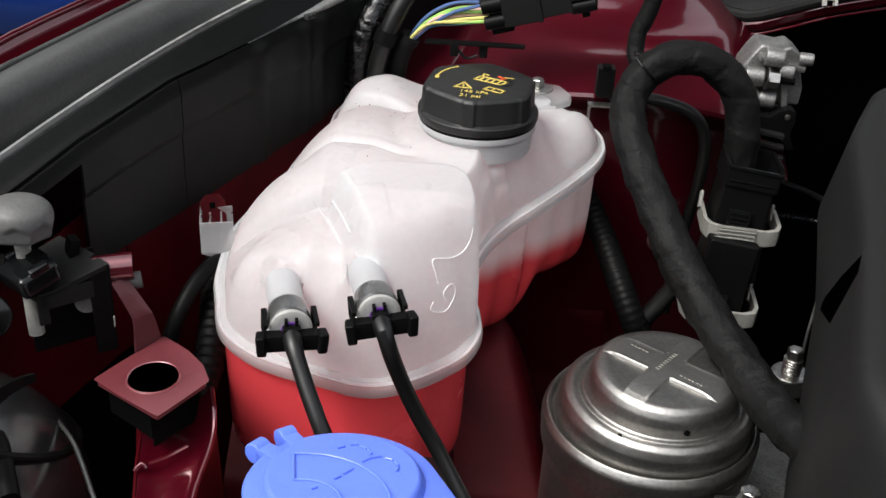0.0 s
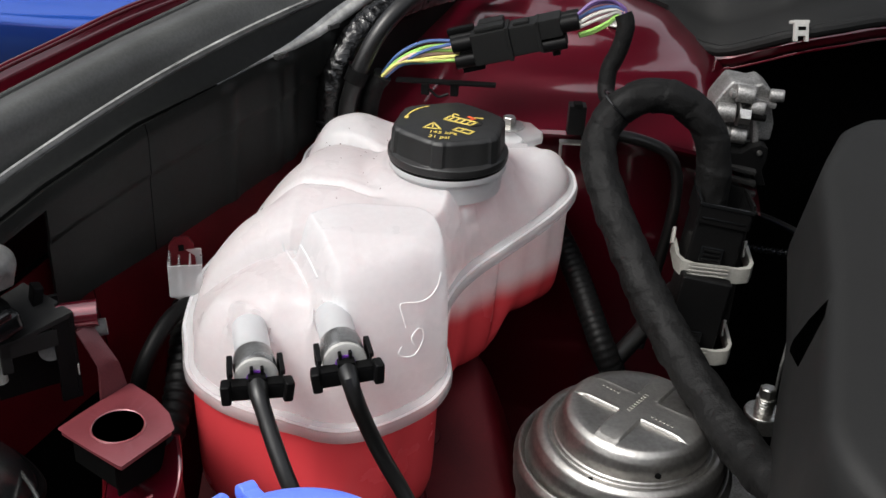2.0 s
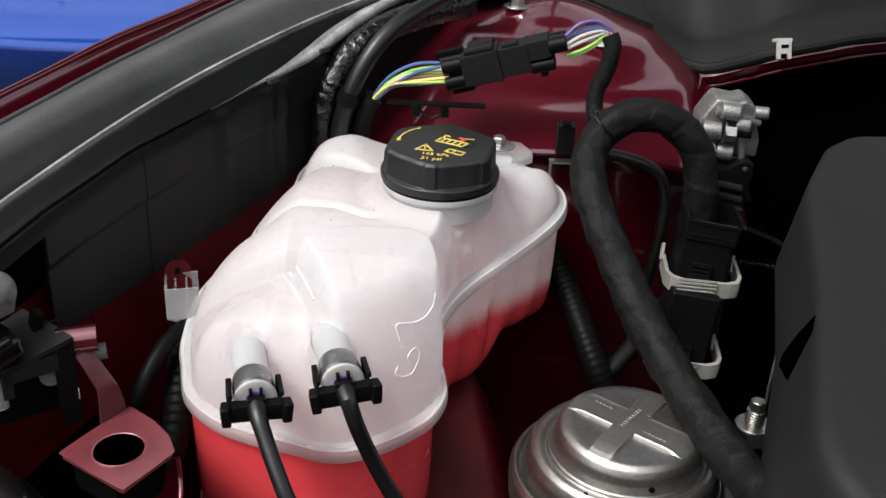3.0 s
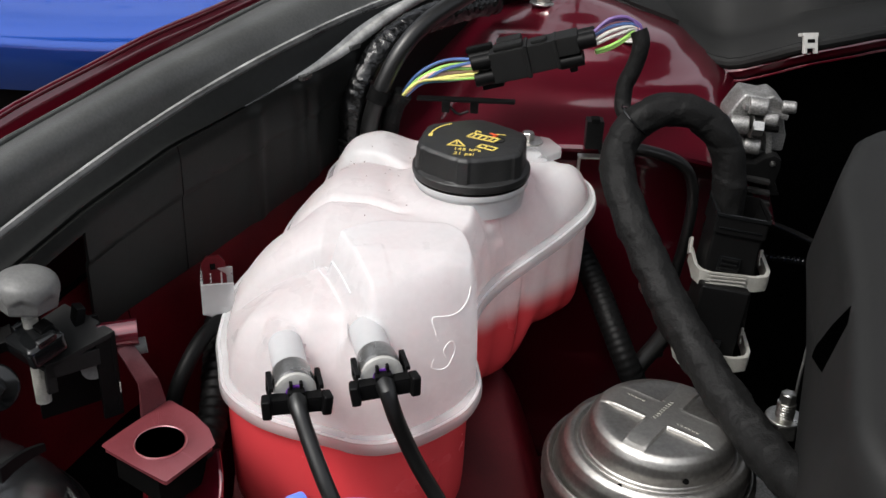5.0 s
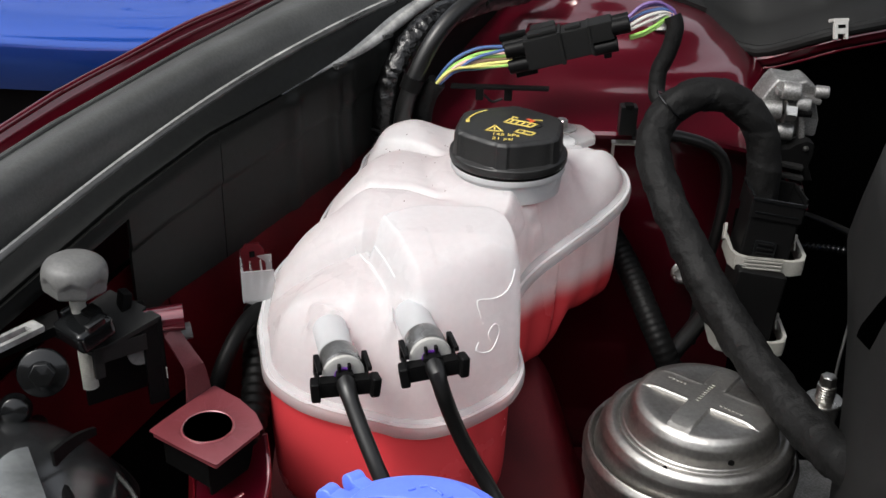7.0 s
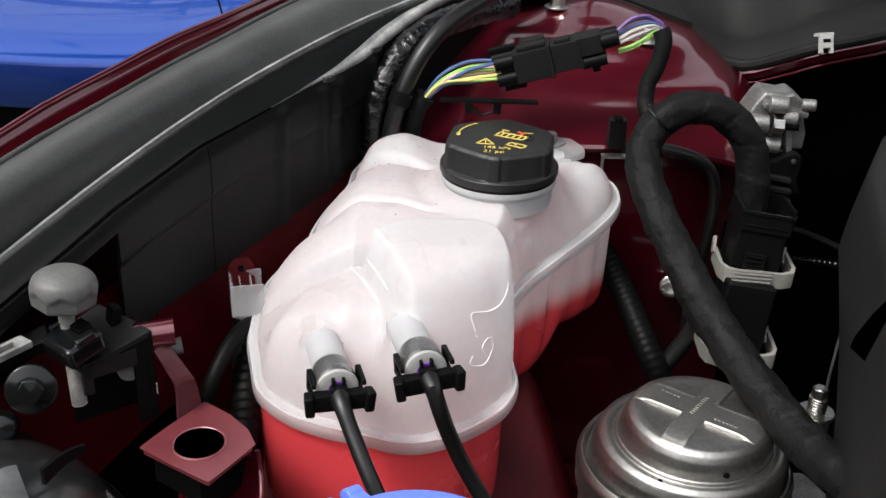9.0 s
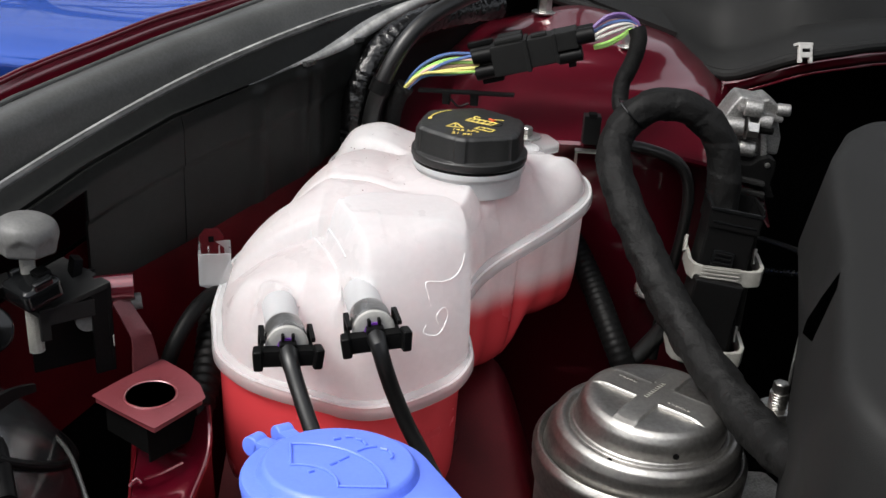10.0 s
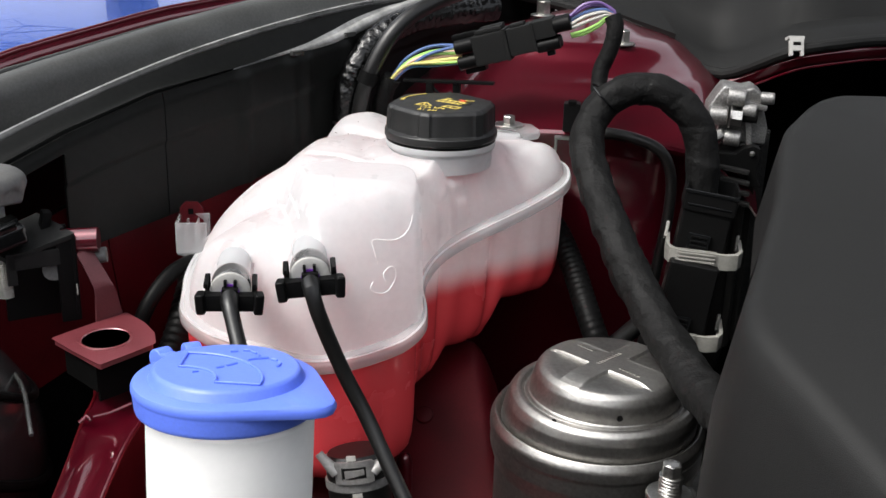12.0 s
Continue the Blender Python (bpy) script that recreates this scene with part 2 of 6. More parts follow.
def smooth_path(pts, step):
    """Points along a smooth curve through pts."""
    P = [Vector(p) for p in pts]
    P = [P[0] * 2 - P[1]] + P + [P[-1] * 2 - P[-2]]
    out = []
    for i in range(1, len(P) - 2):
        a, b, c, d = P[i - 1:i + 3]
        n = max(2, int((c - b).length / step))
        for k in range(n):
            t = k / n
            out.append(0.5 * ((2 * b) + (c - a) * t + (2 * a - 5 * b + 4 * c - d) * t * t + (3 * b - a - 3 * c + d) * t ** 3))
    return out + [P[-2]]


def tube(pts, radius, seg=14, step=0.003, bm=None, straight=False, flat=1.0):
    """A tube along pts; radius is a number or a function of (metres along, turn)."""
    bm = bm or bmesh.new()
    path = [Vector(p) for p in pts] if straight else smooth_path(pts, step)
    side = None
    rings, run = [], 0.0
    for i, p in enumerate(path):
        t = (path[min(i + 1, len(path) - 1)] - path[max(i - 1, 0)]).normalized()
        if side is None:
            side = t.orthogonal().normalized()
        side = (side - t * side.dot(t)).normalized()
        up = t.cross(side)
        if i:
            run += (p - path[i - 1]).length
        ring = []
        for k in range(seg):
            a = 2 * math.pi * k / seg
            r = radius(run, a) if callable(radius) else radius
            ring.append(bm.verts.new(p + side * math.cos(a) * r + up * math.sin(a) * r * flat))
        rings.append(ring)
    for A, B in zip(rings, rings[1:]):
        for k in range(seg):
            bm.faces.new((A[k], A[(k + 1) % seg], B[(k + 1) % seg], B[k]))
    bm.faces.new(rings[0][::-1])
    bm.faces.new(rings[-1])
    return bm


def lathe(profile, seg=48, at=(0, 0, 0), m=None, bm=None, close=True, wobble=None):
    """Turns (radius, height[, dx, dy]) about z; wobble(angle, r, h) may change the radius."""
    bm = bm or bmesh.new()
    M = Matrix.Translation(at) @ (m or Matrix.Identity(4))
    rings = []
    for q in profile:
        r, h = q[:2]
        dx, dy = q[2:] if len(q) > 2 else (0, 0)
        rings.append([bm.verts.new(M @ Vector((dx + math.cos(a) * (wobble(a, r, h) if wobble else r), dy + math.sin(a) * (wobble(a, r, h) if wobble else r), h)))
                      for a in (2 * math.pi * k / seg for k in range(seg))])
    for A, B in zip(rings, rings[1:]):
        for k in range(seg):
            bm.faces.new((A[k], A[(k + 1) % seg], B[(k + 1) % seg], B[k]))
    if close:
        bm.faces.new(rings[0][::-1])
        bm.faces.new(rings[-1])
    return bm


def rounded_profile(pts, r, n=4):
    """Rounds the inner corners of a polyline of (radius, height)."""
    P = [Vector((a, b, 0)) for a, b in pts]
    out = [P[0]]
    for a, b, c in zip(P, P[1:], P[2:]):
        u, v = (a - b), (c - b)
        d = min(r, u.length * 0.45, v.length * 0.45)
        s, e = b + u.normalized() * d, b + v.normalized() * d
        for k in range(n + 1):
            t = k / n
            out.append(s * (1 - t) ** 2 + b * 2 * t * (1 - t) + e * t * t)
    out.append(P[-1])
    return [(p.x, p.y) for p in out]


def box(size, m=None, bevel=0.0008, bm=None, seg=2):
    bm = bm or bmesh.new()
    made = bmesh.ops.create_cube(bm, size=1)["verts"]
    bmesh.ops.scale(bm, vec=size, verts=made)
    if bevel:
        edges = list({e for v in made for e in v.link_edges})
        made = list({v for f in bmesh.ops.bevel(bm, geom=edges, offset=bevel, segments=seg, profile=0.6, affect="EDGES")["faces"] for v in f.verts} | {v for v in made if v.is_valid})
    bmesh.ops.transform(bm, matrix=m or Matrix.Identity(4), verts=made)
    return bm


def prism(outline, z0, z1, bevel=0.001, m=None, bm=None, seg=2):
    """An outline in the plane, raised from z0 to z1 (numbers or functions of x, y)."""
    own = bmesh.new()
    f0 = z0 if callable(z0) else (lambda x, y: z0)
    f1 = z1 if callable(z1) else (lambda x, y: z1)
    lo = [own.verts.new((x, y, f0(x, y))) for x, y in outline]
    hi = [own.verts.new((x, y, f1(x, y))) for x, y in outline]
    n = len(lo)
    own.faces.new(lo[::-1])
    top = own.faces.new(hi)
    for k in range(n):
        own.faces.new((lo[k], lo[(k + 1) % n], hi[(k + 1) % n], hi[k]))
    bmesh.ops.recalc_face_normals(own, faces=own.faces)
    if bevel:
        edges = [e for e in own.edges if abs(e.calc_face_angle(0)) > 0.5]
        bmesh.ops.bevel(own, geom=edges, offset=bevel, segments=seg, profile=0.6, affect="EDGES")
    if m:
        bmesh.ops.transform(own, matrix=m, verts=own.verts)
    if bm is None:
        return own
    me = bpy.data.meshes.new("joined")
    own.to_mesh(me)
    own.free()
    bm.from_mesh(me)
    bpy.data.meshes.remove(me)
    return bm


def sheet(fn, nu, nv, thick=0.0, bm=None):
    """A sheet fn(u, v), u and v from 0 to 1, with a thickness."""
    bm = bm or bmesh.new()
    g = [[bm.verts.new(fn(i / nu, j / nv)) for j in range(nv + 1)] for i in range(nu + 1)]
    faces = [bm.faces.new((g[i][j], g[i + 1][j], g[i + 1][j + 1], g[i][j + 1])) for i in range(nu) for j in range(nv)]
    if thick:
        bmesh.ops.recalc_face_normals(bm, faces=faces)
        bmesh.ops.solidify(bm, geom=faces, thickness=thick)
    return bm


def frame_along(a, b, up=(0, 0, 1)):
    """A pose at a whose z points to b."""
    z = (Vector(b) - Vector(a)).normalized()
    x = Vector(up).cross(z)
    x = x.normalized() if x.length > 1e-4 else Vector((1, 0, 0))
    y = z.cross(x)
    return Matrix.Translation(a) @ Matrix((x, y, z)).transposed().to_4x4()


def sstep(a, b, x):
    t = min(1, max(0, (x - a) / (b - a)))
    return t * t * (3 - 2 * t)


def lerp_row(rows, y):
    """Linear between rows of (y, a, b, ...)."""
    if y <= rows[0][0]:
        lo, hi = rows[0], rows[1]
    elif y >= rows[-1][0]:
        lo, hi = rows[-2], rows[-1]
    else:
        lo, hi = next((p, q) for p, q in zip(rows, rows[1:]) if p[0] <= y <= q[0])
    t = (y - lo[0]) / (hi[0] - lo[0])
    return [p + (q - p) * t for p, q in zip(lo[1:], hi[1:])]


def words(text, size, m, mat, parent, name="lettering", depth=0.0002, label=""):
    cu = bpy.data.curves.new("letters", "FONT")
    cu.body, cu.size, cu.extrude, cu.align_x = text, size, depth, "CENTER"
    tmp = bpy.data.objects.new("letters", cu)
    scene.collection.objects.link(tmp)
    me = bpy.data.meshes.new_from_object(tmp.evaluated_get(bpy.context.evaluated_depsgraph_get()))
    bpy.data.objects.remove(tmp)
    bm = bmesh.new()
    bm.from_mesh(me)
    bpy.data.meshes.remove(me)
    bmesh.ops.transform(bm, matrix=m, verts=bm.verts)
    return part(name, bm, mat, parent, label, smooth=False)


# ---------------------------------------------------------------- ground and car body round the bay
bm = bmesh.new()
bmesh.ops.create_grid(bm, x_segments=40, y_segments=40, size=300)
bmesh.ops.translate(bm, vec=(0, 0, -0.62), verts=bm.verts)
solo("ground", bm, M_ASPHALT, "dark grey asphalt of a car park", "ground", kind="structure", smooth=False)

# side of the bay: rows of y, x, z along the car
LIP = [(0.20, -0.325, 0.215), (0.32, -0.256, 0.264), (0.38, -0.219, 0.287), (0.434, -0.185, 0.305), (0.488, -0.150, 0.320), (0.542, -0.114, 0.331),
       (0.596, -0.077, 0.339), (0.650, -0.040, 0.343), (0.72, 0.010, 0.347), (0.80, 0.07, 0.350)]
SEAL = [(0.20, -0.342, 0.272), (0.40, -0.238, 0.3157), (0.4328, -0.221, 0.3217), (0.469, -0.202, 0.3272), (0.51, -0.181, 0.3332), (0.556, -0.157, 0.3385), (0.608, -0.130, 0.3447), (0.80, -0.03, 0.362)]
FENDER = [(0.20, -0.364, 0.268), (0.42, -0.2475, 0.3213), (0.458, -0.2285, 0.3288), (0.495, -0.2086, 0.3344), (0.54, -0.185, 0.3408), (0.583, -0.162, 0.3440), (0.625, -0.140, 0.3475), (0.80, -0.047, 0.362)]
PX, PY = -0.183, 0.411


def panel_x(y):
    return PX + 0.624 * (y - PY)


def fender_surface(u, v):
    y = 0.2 + 0.6 * u
    x, z = lerp_row(FENDER, y)
    prof = [(0.030, -0.030), (0.018, -0.0065), (0.012, -0.0060), (0.0075, -0.012), (0.0045, -0.012), (0.0030, -0.003), (0.0014, -0.0003), (0.0, 0.0), (-0.002, -0.0010), (-0.010, -0.008), (-0.05, -0.03), (-0.14, -0.09), (-0.2, -0.25), (-0.22, -0.5)]
    k = v * (len(prof) - 1)
    i = min(int(k), len(prof) - 2)
    a, b = prof[i], prof[i + 1]
    t = k - i
    return Vector((x + a[0] + (b[0] - a[0]) * t, y - (a[0] + (b[0] - a[0]) * t) * 0.5, z + a[1] + (b[1] - a[1]) * t))


fender = solo("fender_crest", tube([(x, y, z + 0.0006) for y, x, z in FENDER], 0.0021, 16, 0.006), M_RED, "rolled dark red crest of the front fender", "fender", kind="structure")
fender = solo("front_fender", sheet(fender_surface, 40, 52, 0.0008), M_RED, "dark red painted front fender with a turned edge", "fender", kind="structure")


def seal_surface(u, v):
    y = 0.2 + 0.6 * u
    x0, z0 = lerp_row(SEAL, y)
    x1, z1 = lerp_row(LIP, y)
    bulge = math.sin(math.pi * min(1, v * 1.02)) * 0.0115
    return Vector((x0 + (x1 - 0.004 - x0) * v + bulge * 0.55, y - bulge * 0.35, z0 + (z1 - z0) * v ** 1.1 + bulge))


rail = thing("fender_seal", (-0.2, 0.45, 0.3), "dark grey rubber seal along the inner fender edge", "seal")
part("strip", sheet(seal_surface, 60, 14, 0.003), M_FOAM, rail)

part("bead", tube([(x - 0.001, y, z + 0.0005) for y, x, z in SEAL], 0.0016, 8, 0.01), M_FOAM, rail, "thin bead along the seal's outer edge")

# black inner panel below the seal, with a raised lip, ribs, a seam and a cut-away corner
panel = thing("inner_fender_panel", (-0.15, 0.47, 0.26), "satin black plastic inner fender liner with a raised lip and glints put in as pale strips", "panel")
LEDGE = [(0.20, 0.208), (0.32, 0.258), (0.36, 0.2735), (0.405, 0.2905), (0.4555, 0.3046), (0.5144, 0.3130), (0.534, 0.3160), (0.562, 0.3187), (0.582, 0.3225), (0.602, 0.3285), (0.632, 0.3365), (0.66, 0.3410), (0.80, 0.348)]
PANEL_FOOT = [(0.20, 0.14), (0.419, 0.224), (0.47, 0.231), (0.539, 0.243), (0.583, 0.256), (0.66, 0.27), (0.80, 0.29)]


def panel_point(y, f):
    """f: 0 at the lip, 1 at the foot."""
    lx, lz = lerp_row(LIP, y)
    fz = lerp_row(PANEL_FOOT, y)[0]
    shelf_x = panel_x(y) - 0.0005 + 0.004 * max(0, y - 0.6)
    shelf_z = lerp_row(LEDGE, y)[0]
    if f < 0.2:
        t = f / 0.2
        return Vector((lx + (shelf_x - lx) * t ** 0.7, y, lz - 0.003 * math.sin(t * math.pi) + (shelf_z - lz) * t ** 1.5))
    t = (f - 0.2) / 0.8
    rib = 0.0
    for yc in (0.512, 0.545, 0.556, 0.588):
        rib += 0.0022 * math.exp(-((y - yc) / 0.004) ** 2)
    step = 0.0015 * sstep(0.40, 0.36, t)
    return Vector((shelf_x + 0.848 * (rib + step) * sstep(0, 0.1, t), y - 0.53 * (rib + step) * sstep(0, 0.1, t), shelf_z + (fz - shelf_z) * t))


def panel_strip(y0, y1, f0, f1, nu, nv):
    return sheet(lambda u, v: panel_point(y0 + (y1 - y0) * u, f0 + (f1 - f0) * v), nu, nv, 0.0022)


part("upper_facet", panel_strip(0.20, 0.80, 0.0, 0.2, 180, 8), M_BLACK_SATIN, panel)
part("rear_section", panel_strip(0.4602, 0.80, 0.2, 1.0, 150, 36), M_BLACK_SATIN, panel)
part("front_section", panel_strip(0.403, 0.4597, 0.2, 1.0, 20, 36), M_BLACK_SATIN, panel)
part("upper_band", panel_strip(0.20, 0.403, 0.2, 0.30, 60, 10), M_BLACK_SATIN, panel)
part("lip", tube([(x, y, z + 0.0008) for y, x, z in LIP], 0.0028, 12, 0.01), M_LIP_DARK, panel, "dark glossy rolled edge of the liner")
# Pale bead on the black edge draws its highlight.
part("glint_bead", tube([(x - 0.0004, y, z + 0.0026) for y, x, z in LIP], 0.0013, 10, 0.01), M_LIP, panel, "pale bead standing for the glint along the liner edge")
for yc in (0.549, 0.590):
    p = panel_point(yc, 0.2)
    part("clip_notch", box((0.006, 0.010, 0.003), Matrix.Translation(p + Vector((0.002, -0.001, 0.0))) @ pose(0, 0, 0, 0, 0, -32), 0.0006), M_LIP_DARK, panel)
# The ledge's sheen is put in as a pale strip and bead.
part("ledge_face", sheet(lambda u, v: panel_point(0.492 + 0.258 * u, 0.2 - 0.165 * v * sstep(0.10, 0.62, u)) + Vector((0.0012, -0.0006, 0.0012)), 60, 6, 0.0006), M_LIP, panel, "pale strip standing for the sheen on the liner ledge")
part("ledge_bead", tube([panel_point(y, 0.2) + Vector((0.0006, 0, 0.0006)) for y in (0.506, 0.512, 0.52, 0.53, 0.545, 0.56, 0.58, 0.60, 0.63, 0.66, 0.70)], lambda s, a: 0.0007 + 0.0030 * sstep(0.0, 0.12, s), 12, 0.006), M_LIP, panel, "pale bead standing for the glint on the ledge")


# red sheet metal of the bay
def apron(u, v):
    y = 0.05 + 0.62 * u
    z = lerp_row(PANEL_FOOT, y)[0] + 0.022 - 0.30 * v
    x = panel_x(y) - 0.012 + 0.03 * v ** 1.5 + 0.004 * math.sin(9 * u + 4 * v)
    return Vector((x, y, z))


solo("inner_fender", sheet(lambda u, v: apron(0.62 + 0.38 * u, v), 40, 24, 0.0012), M_RED_DULL, "dark red painted inner fender sheet metal", "sheet metal", kind="structure")
solo("fender_brace", sheet(lambda u, v: apron(0.46 + 0.159 * u, 0.30 * v), 16, 10, 0.0012), M_RED_DULL, "dark red sheet metal ahead of the liner corner", "sheet metal", kind="structure")
# Added near-black sheet stands for the shade ahead of the inner fender.
solo("dark_filler", sheet(lambda u, v: apron(0.619 * u, v) + Vector((-0.004, 0.002, 0)), 30, 16, 0.0012), M_DARK, "near-black sheet added for the dark depth ahead of the inner fender", "splash shield", kind="structure")

hp = Vector((-0.1762, 0.4440, 0.1960))
solo("drain_hole", lathe([(0.0002, -0.003), (0.0042, -0.003), (0.0044, 0.0012), (0.0040, 0.0012), (0.0038, -0.002), (0.0002, -0.002)], 24, m=frame_along(hp, hp + Vector((0.85, -0.53, 0.1)))), M_DARK, "round dark drain hole in the inner fender", "hole", kind="structure")

TOWER_TOP = (0.085, 0.705)


def tower(u, v):
    x = -0.16 + 0.375 * u
    y = 0.575 + 0.25 * v
    d = math.hypot((x - TOWER_TOP[0]) / 1.25, y - TOWER_TOP[1])
    dome = 0.3345 - 0.62 * (math.sqrt(d * d + 0.0009) - 0.03)
    dome += 0.0035 * (sstep(0.035, 0.058, d) - sstep(0.060, 0.071, d))
    dome += 0.0025 * math.exp(-((d - 0.094) / 0.006) ** 2) * sstep(0.02, 0.10, x)
    dome -= 0.07 * sstep(0.17, 0.27, x) * sstep(0.80, 0.62, y)
    return Vector((x, y + 0.0, dome))


solo("strut_tower", sheet(tower, 70, 44, 0.0015), M_RED, "dark red painted strut tower dome", "strut tower", kind="structure")


def rear_wall(u, v):
    x = -0.16 + 0.345 * u
    z0 = tower(u * 0.345 / 0.375, 0).z
    prof = [(0.575, 0.0), (0.5735, -0.0008), (0.5730, -0.0020), (0.5735, -0.0032), (0.578, -0.0040), (0.589, -0.0060), (0.594, -0.020), (0.598, -0.12), (0.60, -0.30)]
    k = v * (len(prof) - 1)
    i = min(int(k), len(prof) - 2)
    a, b = prof[i], prof[i + 1]
    t = k - i
    return Vector((x, a[0] + (b[0] - a[0]) * t + 0.0015 * math.sin(40 * x), z0 + a[1] + (b[1] - a[1]) * t))


solo("wall_rear", sheet(rear_wall, 60, 32, 0.0015), M_RED, "dark red bulkhead with a folded flange", "bulkhead", kind="structure")


def shelf_z(x, y):
    slope = 0.068 + 0.070 * min(1, max(0, (y - 0.418) / 0.092)) - 0.9 * max(0, y - 0.512)
    slope -= 0.10 * sstep(0.035, 0.085, x + 0.35 * (y - 0.5))
    return max(0.0, slope) - 0.05 * sstep(0.418, 0.405, y) + 0.001 * math.sin(60 * x)


def shelf(u, v):
    x = -0.13 + 0.25 * u
    y = 0.30 + 0.295 * v
    return Vector((x, y, shelf_z(x, y)))


solo("tank_shelf", sheet(shelf, 60, 90, 0.0015), M_RED_DULL, "dull dark red sheet metal shelf below the tank", "sheet metal", kind="structure")
sn = Vector((0, -0.6, 0.8))
sp = Vector((0.008, 0.466, shelf_z(0.008, 0.466)))
solo("shelf_rivet", lathe(rounded_profile([(0.0002, -0.002), (0.0062, -0.002), (0.0058, 0.0016), (0.0002, 0.0018)], 0.0008), 24, m=frame_along(sp, sp + sn)), M_RED_DULL, "painted round rivet head on the shelf", "rivet", kind="structure")
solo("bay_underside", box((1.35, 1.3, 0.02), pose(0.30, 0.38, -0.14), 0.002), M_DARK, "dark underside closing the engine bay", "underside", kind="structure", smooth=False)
# Unseen panel added to keep low front light out of the bay.
solo("wall_front", box((0.68, 0.03, 0.24), pose(-0.15, 0.09, -0.02), 0.004), M_DARK, "unseen dark panel added across the front to block low light", "panel", kind="structure", smooth=False)
# Near-black wall closes the bay; the dark depth is in its colour.
solo("wall_cabin", box((1.2, 0.02, 0.62), pose(0.66, 0.90, 0.05), 0.004), M_DARK, "near-black wall standing for the dark depth behind the engine", "bulkhead", kind="structure", smooth=False)
# Unseen windshield, added to darken low reflections from the rear.
solo("windshield", sheet(lambda u, v: Vector((0.06 + 1.2 * u + 0.34 * v, 1.02 + 0.70 * v + 0.10 * (u - 0.5) ** 2, 0.47 + 0.44 * v)), 12, 6, 0.005), M_WINDSHIELD, "unseen dark sloping windshield added above the cowl for reflections", "windshield", kind="structure")

# Unseen hood, set to keep overhead sky out of the bay's reflections.
hood = tagged(new("hood"), "unseen raised hood added to block sky light over the bay, on two made-up hinge arms", "hood", kind="structure")
part("hood_panel", sheet(lambda u, v: Vector((-0.36 + 1.6 * u, 1.10 - 0.52 * v, 0.98 + 0.80 * v + 0.03 * math.sin(math.pi * u))), 16, 8, 0.012), M_HOOD, hood)
for x in (0.12, 1.05):
    part("hinge_arm", tube([(x, 1.00, 0.44), (x, 1.10, 0.72), (x, 1.08, 1.00)], 0.012, 10, 0.03), M_DARK, hood)

# Made-up wall out of view; it cuts the sky light on front faces.
solo("wall_blocker", box((14, 0.4, 2.9), pose(0.5, -4.6, 0.83), 0.02), M_BLOCKER, "unseen plain wall added to block low sky light from the front", "wall", kind="structure", smooth=False)


# Unseen ring added to hide the low sky and darken reflections.
def hedge(u, v):
    a = 2 * math.pi * u
    top = 8.8 + 2.6 * noise.noise(Vector((math.cos(a) * 3, math.sin(a) * 3, 0.3))) + 1.0 * noise.noise(Vector((math.cos(a) * 14, math.sin(a) * 14, 1.3)))
    return Vector((26 * math.cos(a), 26 * math.sin(a), -0.62 + top * v))


solo("backdrop", sheet(hedge, 240, 4, 0.0), M_RING, "unseen dark ring added round the horizon to block low sky light", "hedge", kind="structure")
# Closing wall at the engine side, with the void's darkness as its colour.
solo("wall_engine", box((0.02, 0.9, 0.26), pose(0.42, 0.5, 0.03), 0.004), M_DARK, "near-black wall standing for the dark depth beside the engine", "engine block", kind="structure", smooth=False)

# cowl over the bulkhead
COWL_EDGE = [(-0.06, 0.765, 0.352), (0.02, 0.745, 0.345), (0.09, 0.728, 0.333), (0.118, 0.722, 0.327), (0.134, 0.716, 0.322), (0.150, 0.704, 0.313), (0.172, 0.690, 0.302), (0.194, 0.682, 0.298),
             (0.212, 0.668, 0.307), (0.236, 0.650, 0.322), (0.268, 0.655, 0.328), (0.305, 0.672, 0.330), (0.40, 0.70, 0.331), (0.62, 0.73, 0.33)]
cowl = thing("cowl", (0.2, 0.72, 0.32), "matt dark grey plastic cowl with a rolled edge", "cowl")
edge = smooth_path(COWL_EDGE, 0.01)


def cowl_surface(u, v):
    p = edge[min(len(edge) - 1, int(round(u * (len(edge) - 1))))]
    back = Vector((p.x * 0.9 + 0.03, 1.02, 0.47))
    q = p.lerp(back, v)
    q.z += 0.020 * math.sin(math.pi * min(1, v * 1.0)) - 0.012 * math.exp(-((v - 0.09) / 0.03) ** 2) * sstep(0.13, 0.2, p.x)
    return q


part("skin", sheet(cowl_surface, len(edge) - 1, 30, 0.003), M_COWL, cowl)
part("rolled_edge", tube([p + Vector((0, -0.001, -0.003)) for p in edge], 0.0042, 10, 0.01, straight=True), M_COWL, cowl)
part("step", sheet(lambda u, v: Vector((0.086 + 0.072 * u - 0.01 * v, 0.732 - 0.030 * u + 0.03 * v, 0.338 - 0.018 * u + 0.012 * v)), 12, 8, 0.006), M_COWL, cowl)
solo("cowl_flange", tube([p + Vector((0.002, 0.004, -0.011)) for p in edge if p.x > 0.17], 0.004, 8, 0.01, straight=True, flat=1.5), M_RED,
     "dark red flange under the cowl edge", "flange", kind="structure")
solo("seam_sealer", tube([p + Vector((0.003, 0.000, -0.0165)) for p in edge if p.x > 0.19], 0.0009, 6, 0.01, straight=True), M_RED,
     "thin dark red metal edge under the flange", "flange", kind="structure")

clip = thing("cowl_clip", (0.236, 0.644, 0.322), "white plastic spring clip on the cowl edge", "clip")
cm = pose(0.2365, 0.6420, 0.3245, -20, 0, 12) @ Matrix.Scale(0.78, 4)
